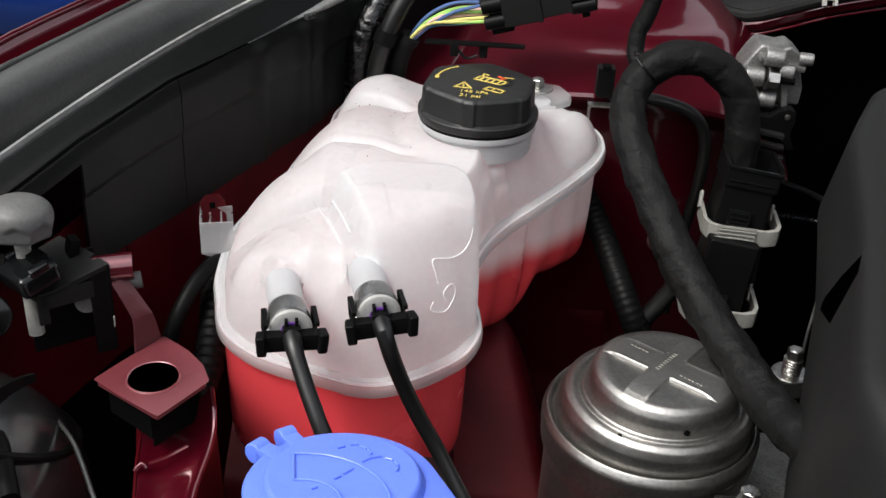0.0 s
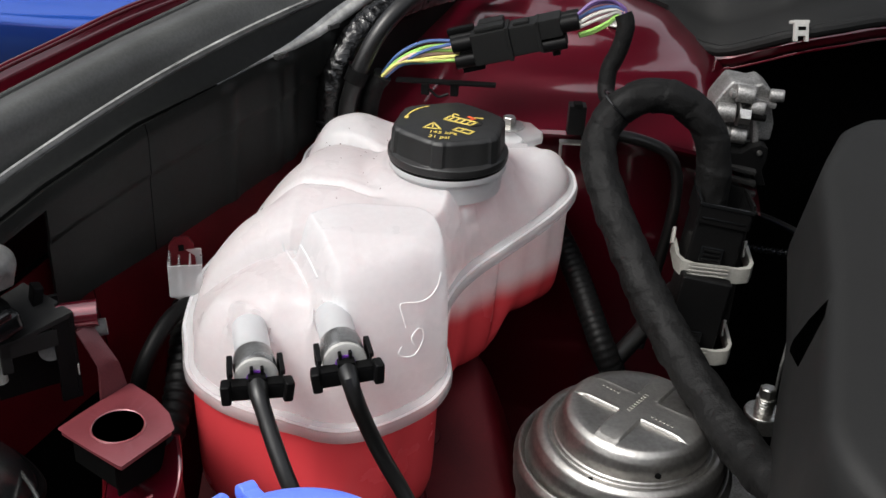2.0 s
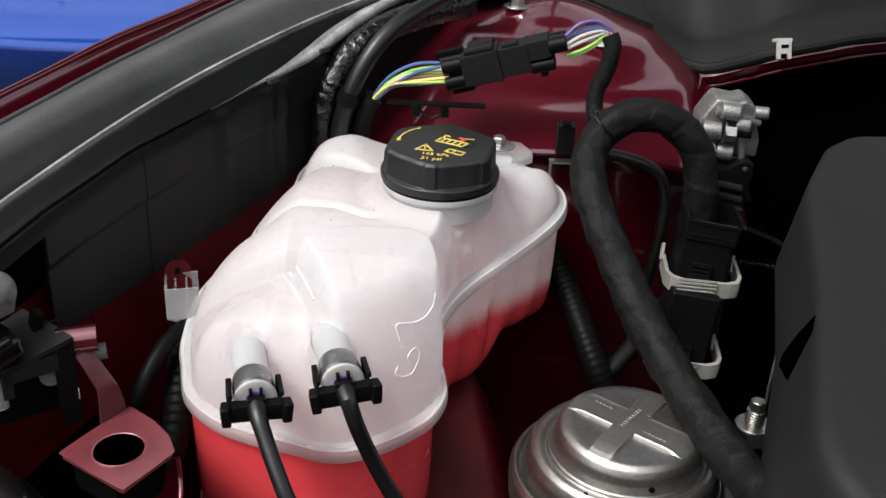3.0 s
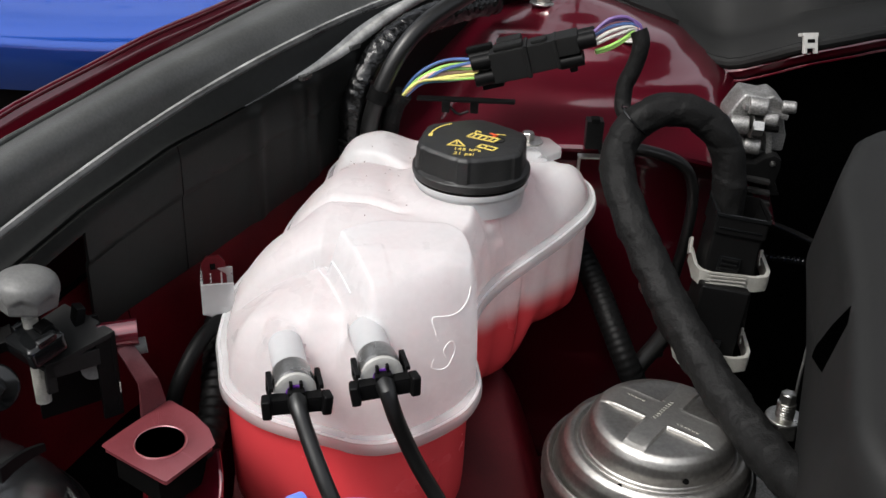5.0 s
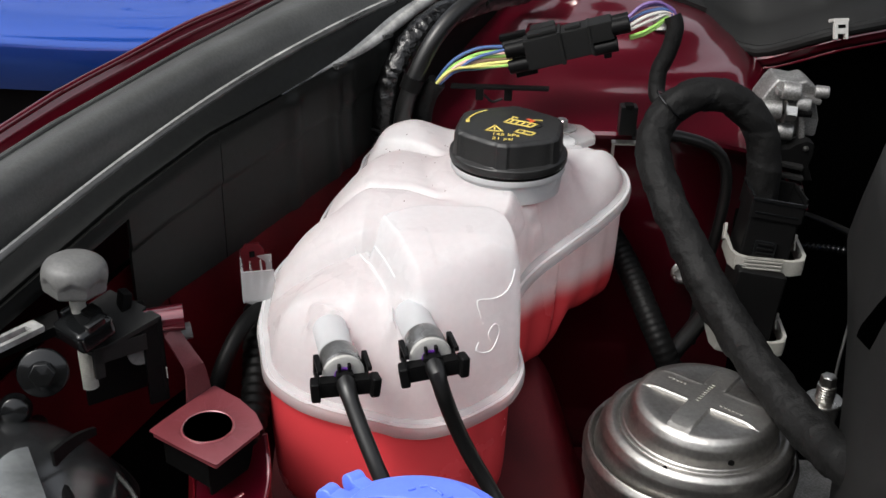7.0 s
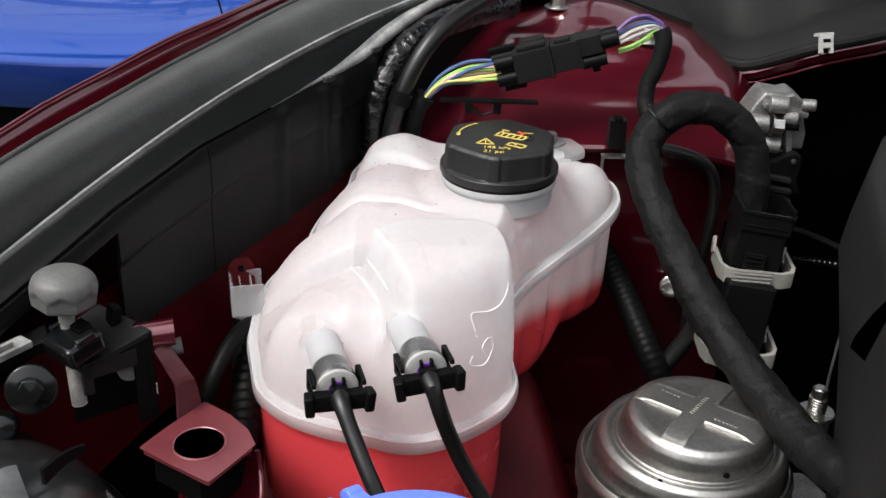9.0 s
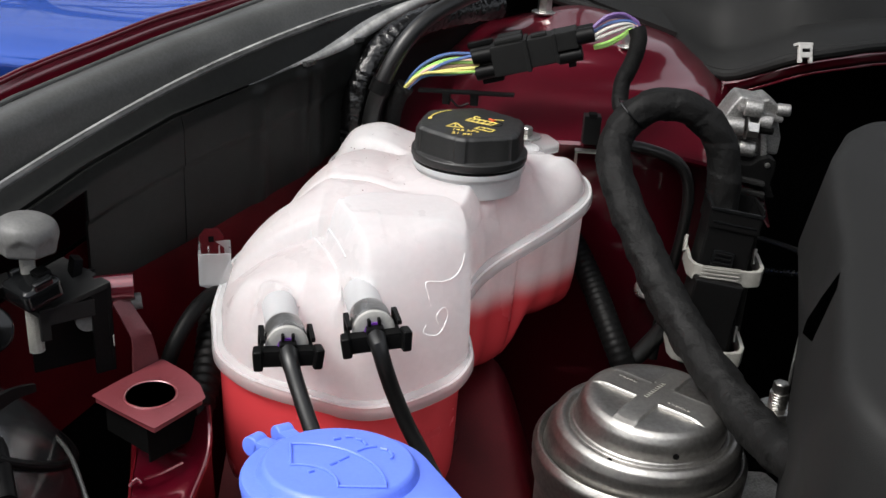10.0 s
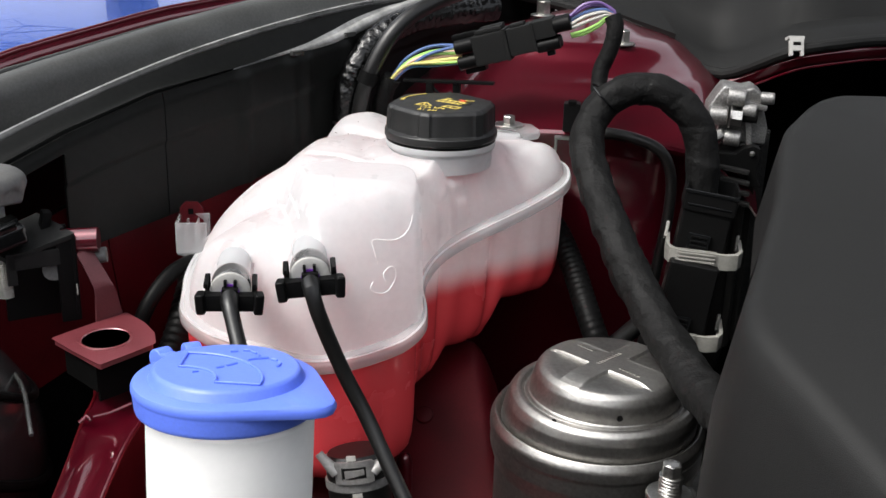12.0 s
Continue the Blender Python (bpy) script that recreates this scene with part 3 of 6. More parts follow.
part("body", box((0.013, 0.004, 0.011), cm, 0.0008), M_WHITE, clip)
part("upper_jaw", box((0.015, 0.009, 0.003), cm @ pose(0, 0.003, 0.0065), 0.0008), M_WHITE, clip)
part("slot", box((0.007, 0.0006, 0.003), cm @ pose(0, -0.0021, 0.001), 0.0002), M_DARK, clip, "dark slot")
for sx in (-1, 1):
    part("foot", box((0.003, 0.004, 0.005), cm @ pose(sx * 0.005, 0, -0.0075), 0.0006), M_WHITE, clip)


# ---------------------------------------------------------------- coolant expansion tank
def flange_z(y):
    return 0.2 + 0.32 * (y - 0.4)


OUTLINE = [(-0.1245, 0.408), (-0.118, 0.388), (-0.102, 0.3745), (-0.083, 0.367), (-0.062, 0.3625), (-0.0535, 0.3605), (-0.046, 0.3585), (-0.032, 0.3585), (-0.016, 0.3635), (-0.001, 0.372), (0.011, 0.382),
           (0.0178, 0.396), (0.0165, 0.410), (0.0125, 0.423), (0.0125, 0.438), (0.0185, 0.455), (0.030, 0.471), (0.047, 0.488), (0.068, 0.509), (0.084, 0.529), (0.0885, 0.544),
           (0.083, 0.558), (0.064, 0.567), (0.03, 0.573), (-0.01, 0.580), (-0.045, 0.583), (-0.069, 0.576), (-0.081, 0.560), (-0.0845, 0.544),
           (-0.096, 0.522), (-0.103, 0.502), (-0.1035, 0.487), (-0.117, 0.474), (-0.126, 0.455), (-0.128, 0.436), (-0.1275, 0.420)]
loop = smooth_path([(x, y, 0) for x, y in OUTLINE] + [(*OUTLINE[0], 0)], 0.0016)[:-1]
SPINE = (Vector((-0.058, 0.432, 0)), Vector((0.022, 0.528, 0)))


def to_spine(p):
    a, b = SPINE
    t = (p - a).dot(b - a) / (b - a).length_squared
    return a + (b - a) * min(1, max(0, t))


def crease(rows, x):
    """y of a crease at x, from rows of (x, y)."""
    return lerp_row(rows, x)[0] if rows[0][0] < x < rows[-1][0] else (rows[0] if x <= rows[0][0] else rows[-1])[1]


CREASE_A = [(-0.100, 0.543), (-0.084, 0.5445), (-0.070, 0.5420), (-0.053, 0.5390), (-0.038, 0.5320), (-0.022, 0.5215)]
CREASE_B = [(-0.115, 0.486), (-0.102, 0.4835), (-0.087, 0.4800), (-0.066, 0.4786), (-0.049, 0.4768), (-0.036, 0.4705), (-0.018, 0.4660)]
CREASE_C = [(-0.130, 0.4325), (-0.109, 0.4315), (-0.090, 0.4310), (-0.071, 0.4310), (-0.062, 0.4330)]


def pad_edge(y):
    """Left border of the raised front pad."""
    return -0.0465 - 0.50 * (y - 0.39)


def cushion(s):
    """A lobe's rounded height between two creases, s from 0 to 1."""
    return (1 - min(1, abs(2 * s - 1)) ** 2.6) ** 0.62


def tank_top(p):
    x, y = p.x, p.y
    ya, yb, yc = crease(CREASE_A, x), crease(CREASE_B, x), crease(CREASE_C, x)
    left = sstep(-0.024, -0.052, x)
    plateau = 0.2680 + 0.02 * (y - 0.5)
    if y > ya:
        z = 0.2645 + 0.0130 * cushion(min(1, (y - ya) / 0.062))
    elif y > yb:
        z = 0.2630 + 0.0090 * cushion((y - yb) / (ya - yb))
    elif y > yc:
        s = (y - yc) / (yb - yc)
        z = 0.2510 + 0.0120 * s + 0.0115 * cushion(s)
    else:
        z = 0.2490 - 0.10 * (yc - y) - 2.2 * max(0, yc - 0.022 - y) ** 2 + 0.0050 * cushion(min(1, (yc - y) / 0.05))
    z -= 0.46 * max(0, -0.071 - x)
    z += (plateau - z) * (1 - left)
    fade = sstep(-0.016, -0.040, x)
    for rows, yy in ((CREASE_A, ya), (CREASE_B, yb)):
        z -= 0.0016 * fade * (1 - left) * math.exp(-((y - yy) / 0.0022) ** 2)
    for yy, x0, x1, deep in ((ya, -0.100, -0.030, 0.0016), (yb, -0.112, -0.030, 0.0020), (yc, -0.124, -0.062, 0.0022)):
        d = y - yy
        z += deep * (0.45 * math.exp(-((abs(d) - 0.0052) / 0.0024) ** 2) - math.exp(-(d / 0.0024) ** 2)) * sstep(x0 - 0.010, x0 + 0.010, x) * sstep(x1 + 0.008, x1 - 0.012, x)
    e = x - pad_edge(y)
    back = y + 24 * max(0, -0.034 - x) ** 2 + 60 * max(0, x + 0.008) ** 2
    mask = sstep(-0.0085, 0.0050, e) * sstep(0.4455, 0.4370, back)
    z += mask * (0.2768 + 0.02 * (y - 0.42) - 0.35 * max(0, 0.405 - y) - z)
    z -= 0.0011 * math.exp(-((back - 0.4475) / 0.0016) ** 2) * sstep(-0.006, 0.004, e)
    z -= 0.010 * sstep(0.030, 0.058, x - 0.35 * (y - 0.5)) * sstep(0.545, 0.52, y)
    z -= 0.0014 * math.exp(-((x - 0.054 - 0.5 * (y - 0.53)) / 0.0050) ** 2) * sstep(0.50, 0.515, y)
    return z + 0.0042 * sstep(0.050, 0.036, math.hypot(x - 0.0086, y - 0.5030))


def shoulder(p):
    """Setback and width of the rounding from wall to top, round the outline."""
    q = p - to_spine(p)
    left = sstep(0.0, -0.03, q.x) * sstep(0.385, 0.42, p.y) * (1 - 0.75 * sstep(0.548, 0.570, p.y))
    front = sstep(0.395, 0.375, p.y)
    right = sstep(0.0, 0.012, p.x) * sstep(0.385, 0.395, p.y) * sstep(0.47, 0.45, p.y)
    rear = sstep(0.014, 0.032, p.x) * sstep(0.445, 0.475, p.y)
    return 0.0052 + 0.0018 * front - 0.0015 * right, 0.012 + 0.030 * left + 0.010 * front - 0.004 * right + 0.012 * rear


PORT_R = ((-0.0478, 0.4010, 0.2440), (-0.0335, 0.3500, 0.2445))
PORT_L = ((-0.0890, 0.4010, 0.2345), (-0.0745, 0.3500, 0.2335))


def port_ridge(q, z):
    """Height of the shell where a hose port rises out of it."""
    for (a, b), r in ((PORT_R, 0.0090), (PORT_L, 0.0088)):
        a, b = Vector(a), Vector(b)
        flat = (b - a).xy
        t = (q.xy - a.xy).dot(flat) / flat.length_squared
        if -0.12 < t < 0.95:
            d = abs((q.xy - a.xy).cross(flat)) / flat.length
            if d < r * 1.5:
                crest = a.z + (b.z - a.z) * t + 0.86 * (r ** 3 - min(r, d) ** 3) ** (1 / 3) - 0.012 * max(0.0, d - 0.8 * r) / r
                crest -= 0.010 * sstep(0.22, -0.12, t)
                crest = z + max(0.0, crest - z) * sstep(0.0100, 0.0065, crest - z)
                h = max(0.0, 0.0016 - abs(crest - z)) / 0.0016
                z = max(z, crest) + h * h * 0.0004
    return z


def upper_ring(p, f):
    s = to_spine(p)
    q = p + (s - p) * f
    d = (p - q).length
    gap, w = shoulder(p)
    t = min(1, max(0, (d - gap) / w))
    g = math.sqrt(max(0, 1 - (1 - t) ** 2.3))
    zf = flange_z(p.y) + 0.002
    flute = 0.0013 * sstep(0.018, 0.03, p.x) * sstep(0.452, 0.468, p.y) * (0.5 - 0.5 * math.cos((p.y - 0.42) * 1.25 / 0.021 * 2 * math.pi)) * sstep(0.0, 0.15, t) * sstep(1.0, 0.7, t)
    fy, fz = ((p.y - 0.4530) / 0.0125) % 1, ((g - 0.12) / 0.21) % 1
    if p.x > 0.01 and 0.4530 < p.y < 0.4780 and 0.12 < g < 0.75:
        flute -= 0.0021 * sstep(0.08, 0.24, fy) * sstep(0.92, 0.76, fy) * sstep(0.08, 0.26, fz) * sstep(0.92, 0.74, fz)
    q = q + (s - p).normalized() * flute
    return Vector((q.x, q.y, port_ridge(q, zf + (tank_top(q) - zf) * g)))


def ring_loft(rings, close_last=True, close_first=False):
    b = bmesh.new()
    R = [[b.verts.new(p) for p in r] for r in rings]
    n = len(R[0])
    for A, B in zip(R, R[1:]):
        for k in range(n):
            b.faces.new((A[k], A[(k + 1) % n], B[(k + 1) % n], B[k]))
    if close_last:
        c = sum((v.co for v in R[-1]), Vector()) / n
        cv = b.verts.new(c)
        for k in range(n):
            b.faces.new((R[-1][k], R[-1][(k + 1) % n], cv))
    if close_first:
        b.faces.new(R[0][::-1])
    return b


tank = thing("coolant_expansion_tank", (-0.03, 0.46, 0.13), "milky white plastic coolant expansion tank half full of red coolant", "coolant tank")


def shell_rings():
    out = []
    for k in range(68):
        ring = []
        for p in loop:
            w = (to_spine(p) - p).length
            gap, width = shoulder(p)
            if k == 0:
                d = 0.0
            elif k <= 18:
                d = gap + width * (1 - math.cos(math.pi / 2 * (k - 1) / 17))
            else:
                d0 = gap + width
                d = d0 + (w - d0) * (k - 18) / 49
            ring.append(upper_ring(p, d / w))
        out.append(ring)
    return out


part("upper_shell", ring_loft(shell_rings(), False), M_SHELL, tank, "milky white upper half", sharp=60)


def lower_point(p, d, z):
    s = to_spine(p)
    u = (s - p).normalized()
    q = p + u * (d + 0.0050 * sstep(-0.012, 0.008, p.x) * sstep(0.432, 0.412, p.y))
    if q.x > 0.0 and q.y > 0.41:
        wave = 0.5 + 0.5 * math.cos((q.y - 0.462) / 0.0155 * 2 * math.pi)
        fold = sum(math.exp(-((q.y - yy) / 0.0030) ** 2) for yy in (0.428, 0.462, 0.4925))
        q += u * (0.0013 * wave + 0.0030 * fold)
    return Vector((q.x, q.y, z))


def foot_z(p):
    """The tank's bottom climbs in rounded steps to the rear."""
    y = p.y
    return 0.110 + 0.022 * sstep(0.416, 0.428, y) + 0.014 * sstep(0.457, 0.467, y) + 0.024 * sstep(0.487, 0.499, y)


def low_rings():
    out = [[Vector((p.x, p.y, flange_z(p.y) + 0.0005)) for p in loop]]
    for d, f in ((0.0030, 0.0), (0.0032, 0.06), (0.0034, 0.15), (0.0037, 0.3), (0.0040, 0.45), (0.0043, 0.6), (0.0047, 0.7), (0.0058, 0.82), (0.0082, 0.91), (0.0120, 0.965), (0.017, 0.992), (0.03, 1.0)):
        ring = []
        for p in loop:
            zf = flange_z(p.y) - 0.003
            ring.append(lower_point(p, d, zf + (foot_z(p) - zf) * f))
        out.append(ring)
    return out


part("lower_shell", ring_loft(low_rings()), M_SHELL_LOW, tank, "lower half, its wall coloured red below the coolant level", sharp=60)
rim = bmesh.new()
rings = []
for dd, dz in ((0.0052, 0.0040), (0.0040, 0.0028), (0.0012, 0.0018), (-0.0004, 0.0008), (-0.0010, -0.0008), (-0.0008, -0.0042), (0.0002, -0.0050), (0.0026, -0.0046), (0.0030, -0.0010), (0.0046, 0.0010)):
    rings.append([p + (to_spine(p) - p).normalized() * dd + Vector((0, 0, flange_z(p.y) + dz)) for p in loop])
R = [[rim.verts.new(p) for p in r] for r in rings]
for i in range(len(R)):
    A, B = R[i], R[(i + 1) % len(R)]
    for k in range(len(loop)):
        rim.faces.new((A[k], A[(k + 1) % len(loop)], B[(k + 1) % len(loop)], B[k]))
part("weld_flange", rim, M_FLANGE, tank, "weld flange between the tank halves", sharp=60)


def liquid_rings():
    out = []
    for d, f in ((0.0085, 0.0), (0.009, 0.5), (0.011, 0.85), (0.022, 1.0)):
        out.append([lower_point(p, d, min(LEVEL, flange_z(p.y) - 0.004) + (foot_z(p) + 0.003 - min(LEVEL, flange_z(p.y) - 0.004)) * f) for p in loop])
    return out


part("coolant", ring_loft(liquid_rings(), True, False), M_COOLANT, tank, "red coolant", sharp=60)

# neck, tab with bolt, side lug
CAP = Vector((0.0086, 0.5030, 0.0))
part("neck", lathe(rounded_profile([(0.0315, 0.262), (0.0322, 0.2725), (0.0338, 0.2740), (0.0338, 0.2775), (0.032, 0.279), (0.030, 0.279)], 0.0012), 64, CAP), M_SHELL, tank)
tab = [(0.018, 0.583), (0.048, 0.5830), (0.0600, 0.5790), (0.0665, 0.5640), (0.0660, 0.556), (0.055, 0.545), (0.03, 0.540), (0.014, 0.545)]
part("mounting_tab", prism(tab, 0.2672, 0.2722, 0.0016, seg=3), M_SHELL_THIN, tank)
part("tab_post", lathe([(0.0125, 0.2480), (0.0110, 0.2660), (0.0105, 0.2685), (0.0002, 0.2685)], 32, (0.0430, 0.560, 0.0), close=False), M_SHELL, tank)
lm = pose(-0.1320, 0.4470, 0.2235, 0, 0, 14)
for nm, size, at in (("lug_wall", (0.0014, 0.020, 0.019), (-0.0085, 0, 0)), ("lug_wall", (0.018, 0.0014, 0.019), (0, -0.0095, 0)), ("lug_wall", (0.018, 0.0014, 0.019), (0, 0.0095, 0)),
                     ("lug_rib", (0.0010, 0.018, 0.016), (-0.0035, 0, -0.001)), ("lug_rib", (0.0010, 0.018, 0.016), (0.0025, 0, -0.001)), ("lug_floor", (0.018, 0.019, 0.0014), (0, 0, -0.0092))):
    part(nm, box(size, lm @ pose(*at), 0.0004), M_SHELL_THIN, tank)

for dy in (-0.0085, 0.0075):
    gusset = [(-0.0085, -0.0095), (0.0185, -0.0040), (0.0220, -0.0260), (0.0120, -0.0240), (0.0020, -0.0150)]
    part("lug_web", prism(gusset, -0.0008, 0.0008, 0.0003, m=lm @ Matrix.Translation((0, dy, 0)) @ pose(0, 0, 0, 90, 0, 0)), M_SHELL_THIN, tank)
part("lug_slope", sheet(lambda u, v: lm @ Vector((-0.0085 + 0.0205 * u, -0.0085 + 0.016 * v, -0.0095 - 0.0055 * u - 0.009 * u * u)), 8, 4, 0.0012), M_SHELL_THIN, tank)

# specks of dirt on the top
rng_dirt = random.Random(3)
for k in range(26):
    x, y = rng_dirt.uniform(-0.066, -0.012), rng_dirt.uniform(0.455, 0.548)
    if (Vector((x, y, 0)) - Vector((0.0078, 0.5035, 0))).length > 0.037:
        r = rng_dirt.uniform(0.0002, 0.0005)
        part("dirt_speck", lathe([(0.0001, -0.0002), (r, -0.0002), (r * 0.6, 0.0002), (0.0001, 0.00025)], 8, (x, y, tank_top(Vector((x, y, 0))))), M_RED_DULL, tank)


for (pa, pb), pr in ((PORT_R, 0.0088), (PORT_L, 0.0086)):
    pa, pb = Vector(pa), Vector(pb)
    part("port", tube([pa.lerp(pb, 0.45), pa.lerp(pb, 0.7), pb], pr, 28, 0.002), M_PORT, tank)

# fine moulding lines along the raised pad's border
for gap, y0, y1, r in ((0.0030, 0.392, 0.4290, 0.0007), (0.0072, 0.394, 0.4330, 0.0006)):
    rows_y = [y0 + (y1 - y0) * k / 12 for k in range(13)]
    part("moulding_line", tube([(pad_edge(y) - gap, y, tank_top(Vector((pad_edge(y) - gap, y, 0))) + 0.0001) for y in rows_y], r, 8, 0.003), M_SHELL, tank)

# figure written on the front wall by hand
def on_front(x, z):
    """The front wall's y at x and height z, found along the shell's rounding."""
    best = (9, 0)
    for p in loop:
        if p.y < 0.41:
            w = (to_spine(p) - p).length
            for k in range(40):
                q = upper_ring(p, 0.0007 * k / w)
                best = min(best, (abs(q.x - x) + abs(q.z - z), q.y))
    return best[1] - 0.0013


for stroke in ([(0.0100, 0.2615), (0.0088, 0.2548), (0.0053, 0.2503), (-0.0002, 0.2492), (-0.0084, 0.2506), (-0.0072, 0.2443), (-0.0064, 0.2415)], [(-0.0056, 0.2392), (-0.0054, 0.2384)],
               [(-0.0011, 0.2278), (-0.0024, 0.2325), (0.0002, 0.2356), (0.0028, 0.2338), (0.0030, 0.2283), (-0.0003, 0.2228), (-0.0048, 0.2225), (-0.0083, 0.2253), (-0.0072, 0.2290)]):
    part("handwriting", tube([(x, on_front(x, z), z) for x, z in stroke], 0.00027, 6, 0.0012), M_SCRIBE, tank, "white hand-drawn strokes")

# screw cap


def cap_shape(a, r, h):
    if h < 0.2838 or r < 0.026:
        return r
    w = (a - radians(-99)) % radians(60)
    w = min(w, radians(60) - w)
    rib = sstep(radians(7.5), radians(5.0), w)
    flat = 0.0012 + 0.0016 * sstep(radians(7), radians(30), w)
    return r - flat * (1 - rib) * sstep(0.2838, 0.285, h)


capm = rounded_profile([(0.0, 0.2790), (0.0338, 0.2790), (0.0346, 0.2800), (0.0346, 0.2836), (0.0338, 0.2846), (0.0331, 0.2978), (0.0312, 0.2996), (0.0, 0.3000)], 0.0009)
cap = part("screw_cap", lathe([(max(r, 0.0004), h) for r, h in capm], 180, CAP, wobble=cap_shape), M_CAP, tank, "black ribbed screw cap with yellow warning print", sharp=40)
part("seal_ring", lathe([(0.031, 0.2775), (0.0336, 0.2775), (0.0336, 0.2790), (0.031, 0.2790)], 64, CAP), M_BLACK, cap)
TOPZ = 0.3001


def cap_words(text, x, y, size, turn):
    words(text, size, pose(x, y, TOPZ, 0, 0, turn), M_YELLOW, cap, "lettering", 0.00012)


cap_words("145 kPa", 0.0055, 0.4828, 0.0050, -6)
cap_words("21 psi", 0.0035, 0.4765, 0.0050, -6)


def flat_line(pts, w, z, closed=False, h=0.0002):
    b = bmesh.new()
    P = [Vector((x, y, z)) for x, y in pts]
    for a, c in zip(P, P[1:] + (P[:1] if closed else [])):
        if (c - a).length < 1e-6:
            continue
        ang = math.degrees(math.atan2(c.y - a.y, c.x - a.x))
        mid = (a + c) / 2
        box(((c - a).length + w * 0.8, w, h), pose(*mid, 0, 0, ang), 0, b)
    return b


part("warning_triangle", flat_line([(-0.0055, 0.4905), (0.0040, 0.4895), (0.0000, 0.4985)], 0.0011, TOPZ, True), M_YELLOW, cap)
part("warning_mark", flat_line([(-0.0005, 0.4920), (-0.0003, 0.4955)], 0.0009, TOPZ), M_YELLOW, cap)
part("book_symbol", flat_line([(0.0110, 0.4895), (0.0200, 0.4845), (0.0225, 0.4885), (0.0140, 0.4930)], 0.0012, TOPZ, True), M_YELLOW, cap)
part("book_symbol", flat_line([(0.0150, 0.4875), (0.0178, 0.4915)], 0.0010, TOPZ), M_YELLOW, cap)
part("radiator_symbol", flat_line([(0.0055, 0.5045), (0.0205, 0.4975), (0.0240, 0.5025), (0.0090, 0.5100)], 0.0013, TOPZ, True), M_YELLOW, cap)
for i in range(4):
    part("radiator_bar", flat_line([(0.0085 + 0.0032 * i, 0.5040 - 0.0015 * i), (0.0108 + 0.0032 * i, 0.5078 - 0.0016 * i)], 0.0012, TOPZ), M_YELLOW, cap)
part("radiator_stem", flat_line([(0.0100, 0.5105), (0.0110, 0.5140), (0.0135, 0.5120)], 0.0011, TOPZ), M_YELLOW, cap)
part("hot_symbol", flat_line([(0.0195, 0.5105), (0.0225, 0.5075), (0.0205, 0.5055)], 0.0018, TOPZ), M_ORANGE, cap)
part("hot_symbol", flat_line([(0.0225, 0.5095), (0.0275, 0.5090)], 0.0008, TOPZ), M_YELLOW, cap)
for i in range(7):
    a = radians(176 - 8.5 * i)
    part("print_bar", flat_line([(CAP.x + 0.0245 * math.cos(a - 0.05), CAP.y + 0.0245 * math.sin(a - 0.05)), (CAP.x + 0.0245 * math.cos(a + 0.04), CAP.y + 0.0245 * math.sin(a + 0.04))],
                                0.0010 if i else 0.0022, TOPZ), M_YELLOW, cap)
part("ring_mark", flat_line([(CAP.x + 0.014 + 0.0045 * math.cos(a), CAP.y - 0.002 + 0.0045 * math.sin(a)) for a in (2 * math.pi * k / 16 for k in range(16))], 0.0003, TOPZ - 0.00006, True), M_BLACK, cap)


# ---------------------------------------------------------------- fasteners
def hex_bolt(at, axis=(0, 0, 1), head=0.0045, tall=0.005, washer=0.009, mat=None, label="zinc-plated hex bolt with a washer", recess=True):
    t = thing("bolt", at, label, "bolt", "zinc bolts in the bay")
    m = frame_along(at, Vector(at) + Vector(axis), (0.3, 0.9, 0.1))
    w = rounded_profile([(0.0, 0.0), (washer, 0.0), (washer, 0.0012), (head * 1.2, 0.0016), (0.0, 0.0016)], 0.0004)
    part("washer", lathe([(max(r, 0.0002), h) for r, h in w], 32, m=m), mat or M_ZINC, t)
    hx = rounded_profile([(0.0, 0.0015), (head, 0.0015), (head, tall), (head * 0.85, tall + 0.0006), (head * 0.6, tall + 0.0004), (0.0, tall)], 0.0003)

    def six(a, r, h):
        w = (a % radians(60)) - radians(30)
        return r * (0.866 / math.cos(w)) if r > head * 0.8 else r
    part("head", lathe([(max(r, 0.0002), h) for r, h in hx], 36, m=m, wobble=six), mat or M_ZINC, t, sharp=25)
    return t


hex_bolt((0.0450, 0.5700, 0.2723), head=0.0042, washer=0.0098, tall=0.0062, label="zinc-plated hex bolt and washer on the tank tab")
hex_bolt((0.057, 0.697, 0.3295), head=0.0055, tall=0.011, washer=0.0095, label="zinc-plated stud nut on the strut tower")
hex_bolt((0.1172, 0.657, 0.3168), head=0.0055, tall=0.010, washer=0.0095, label="zinc-plated stud nut on the strut tower slope")


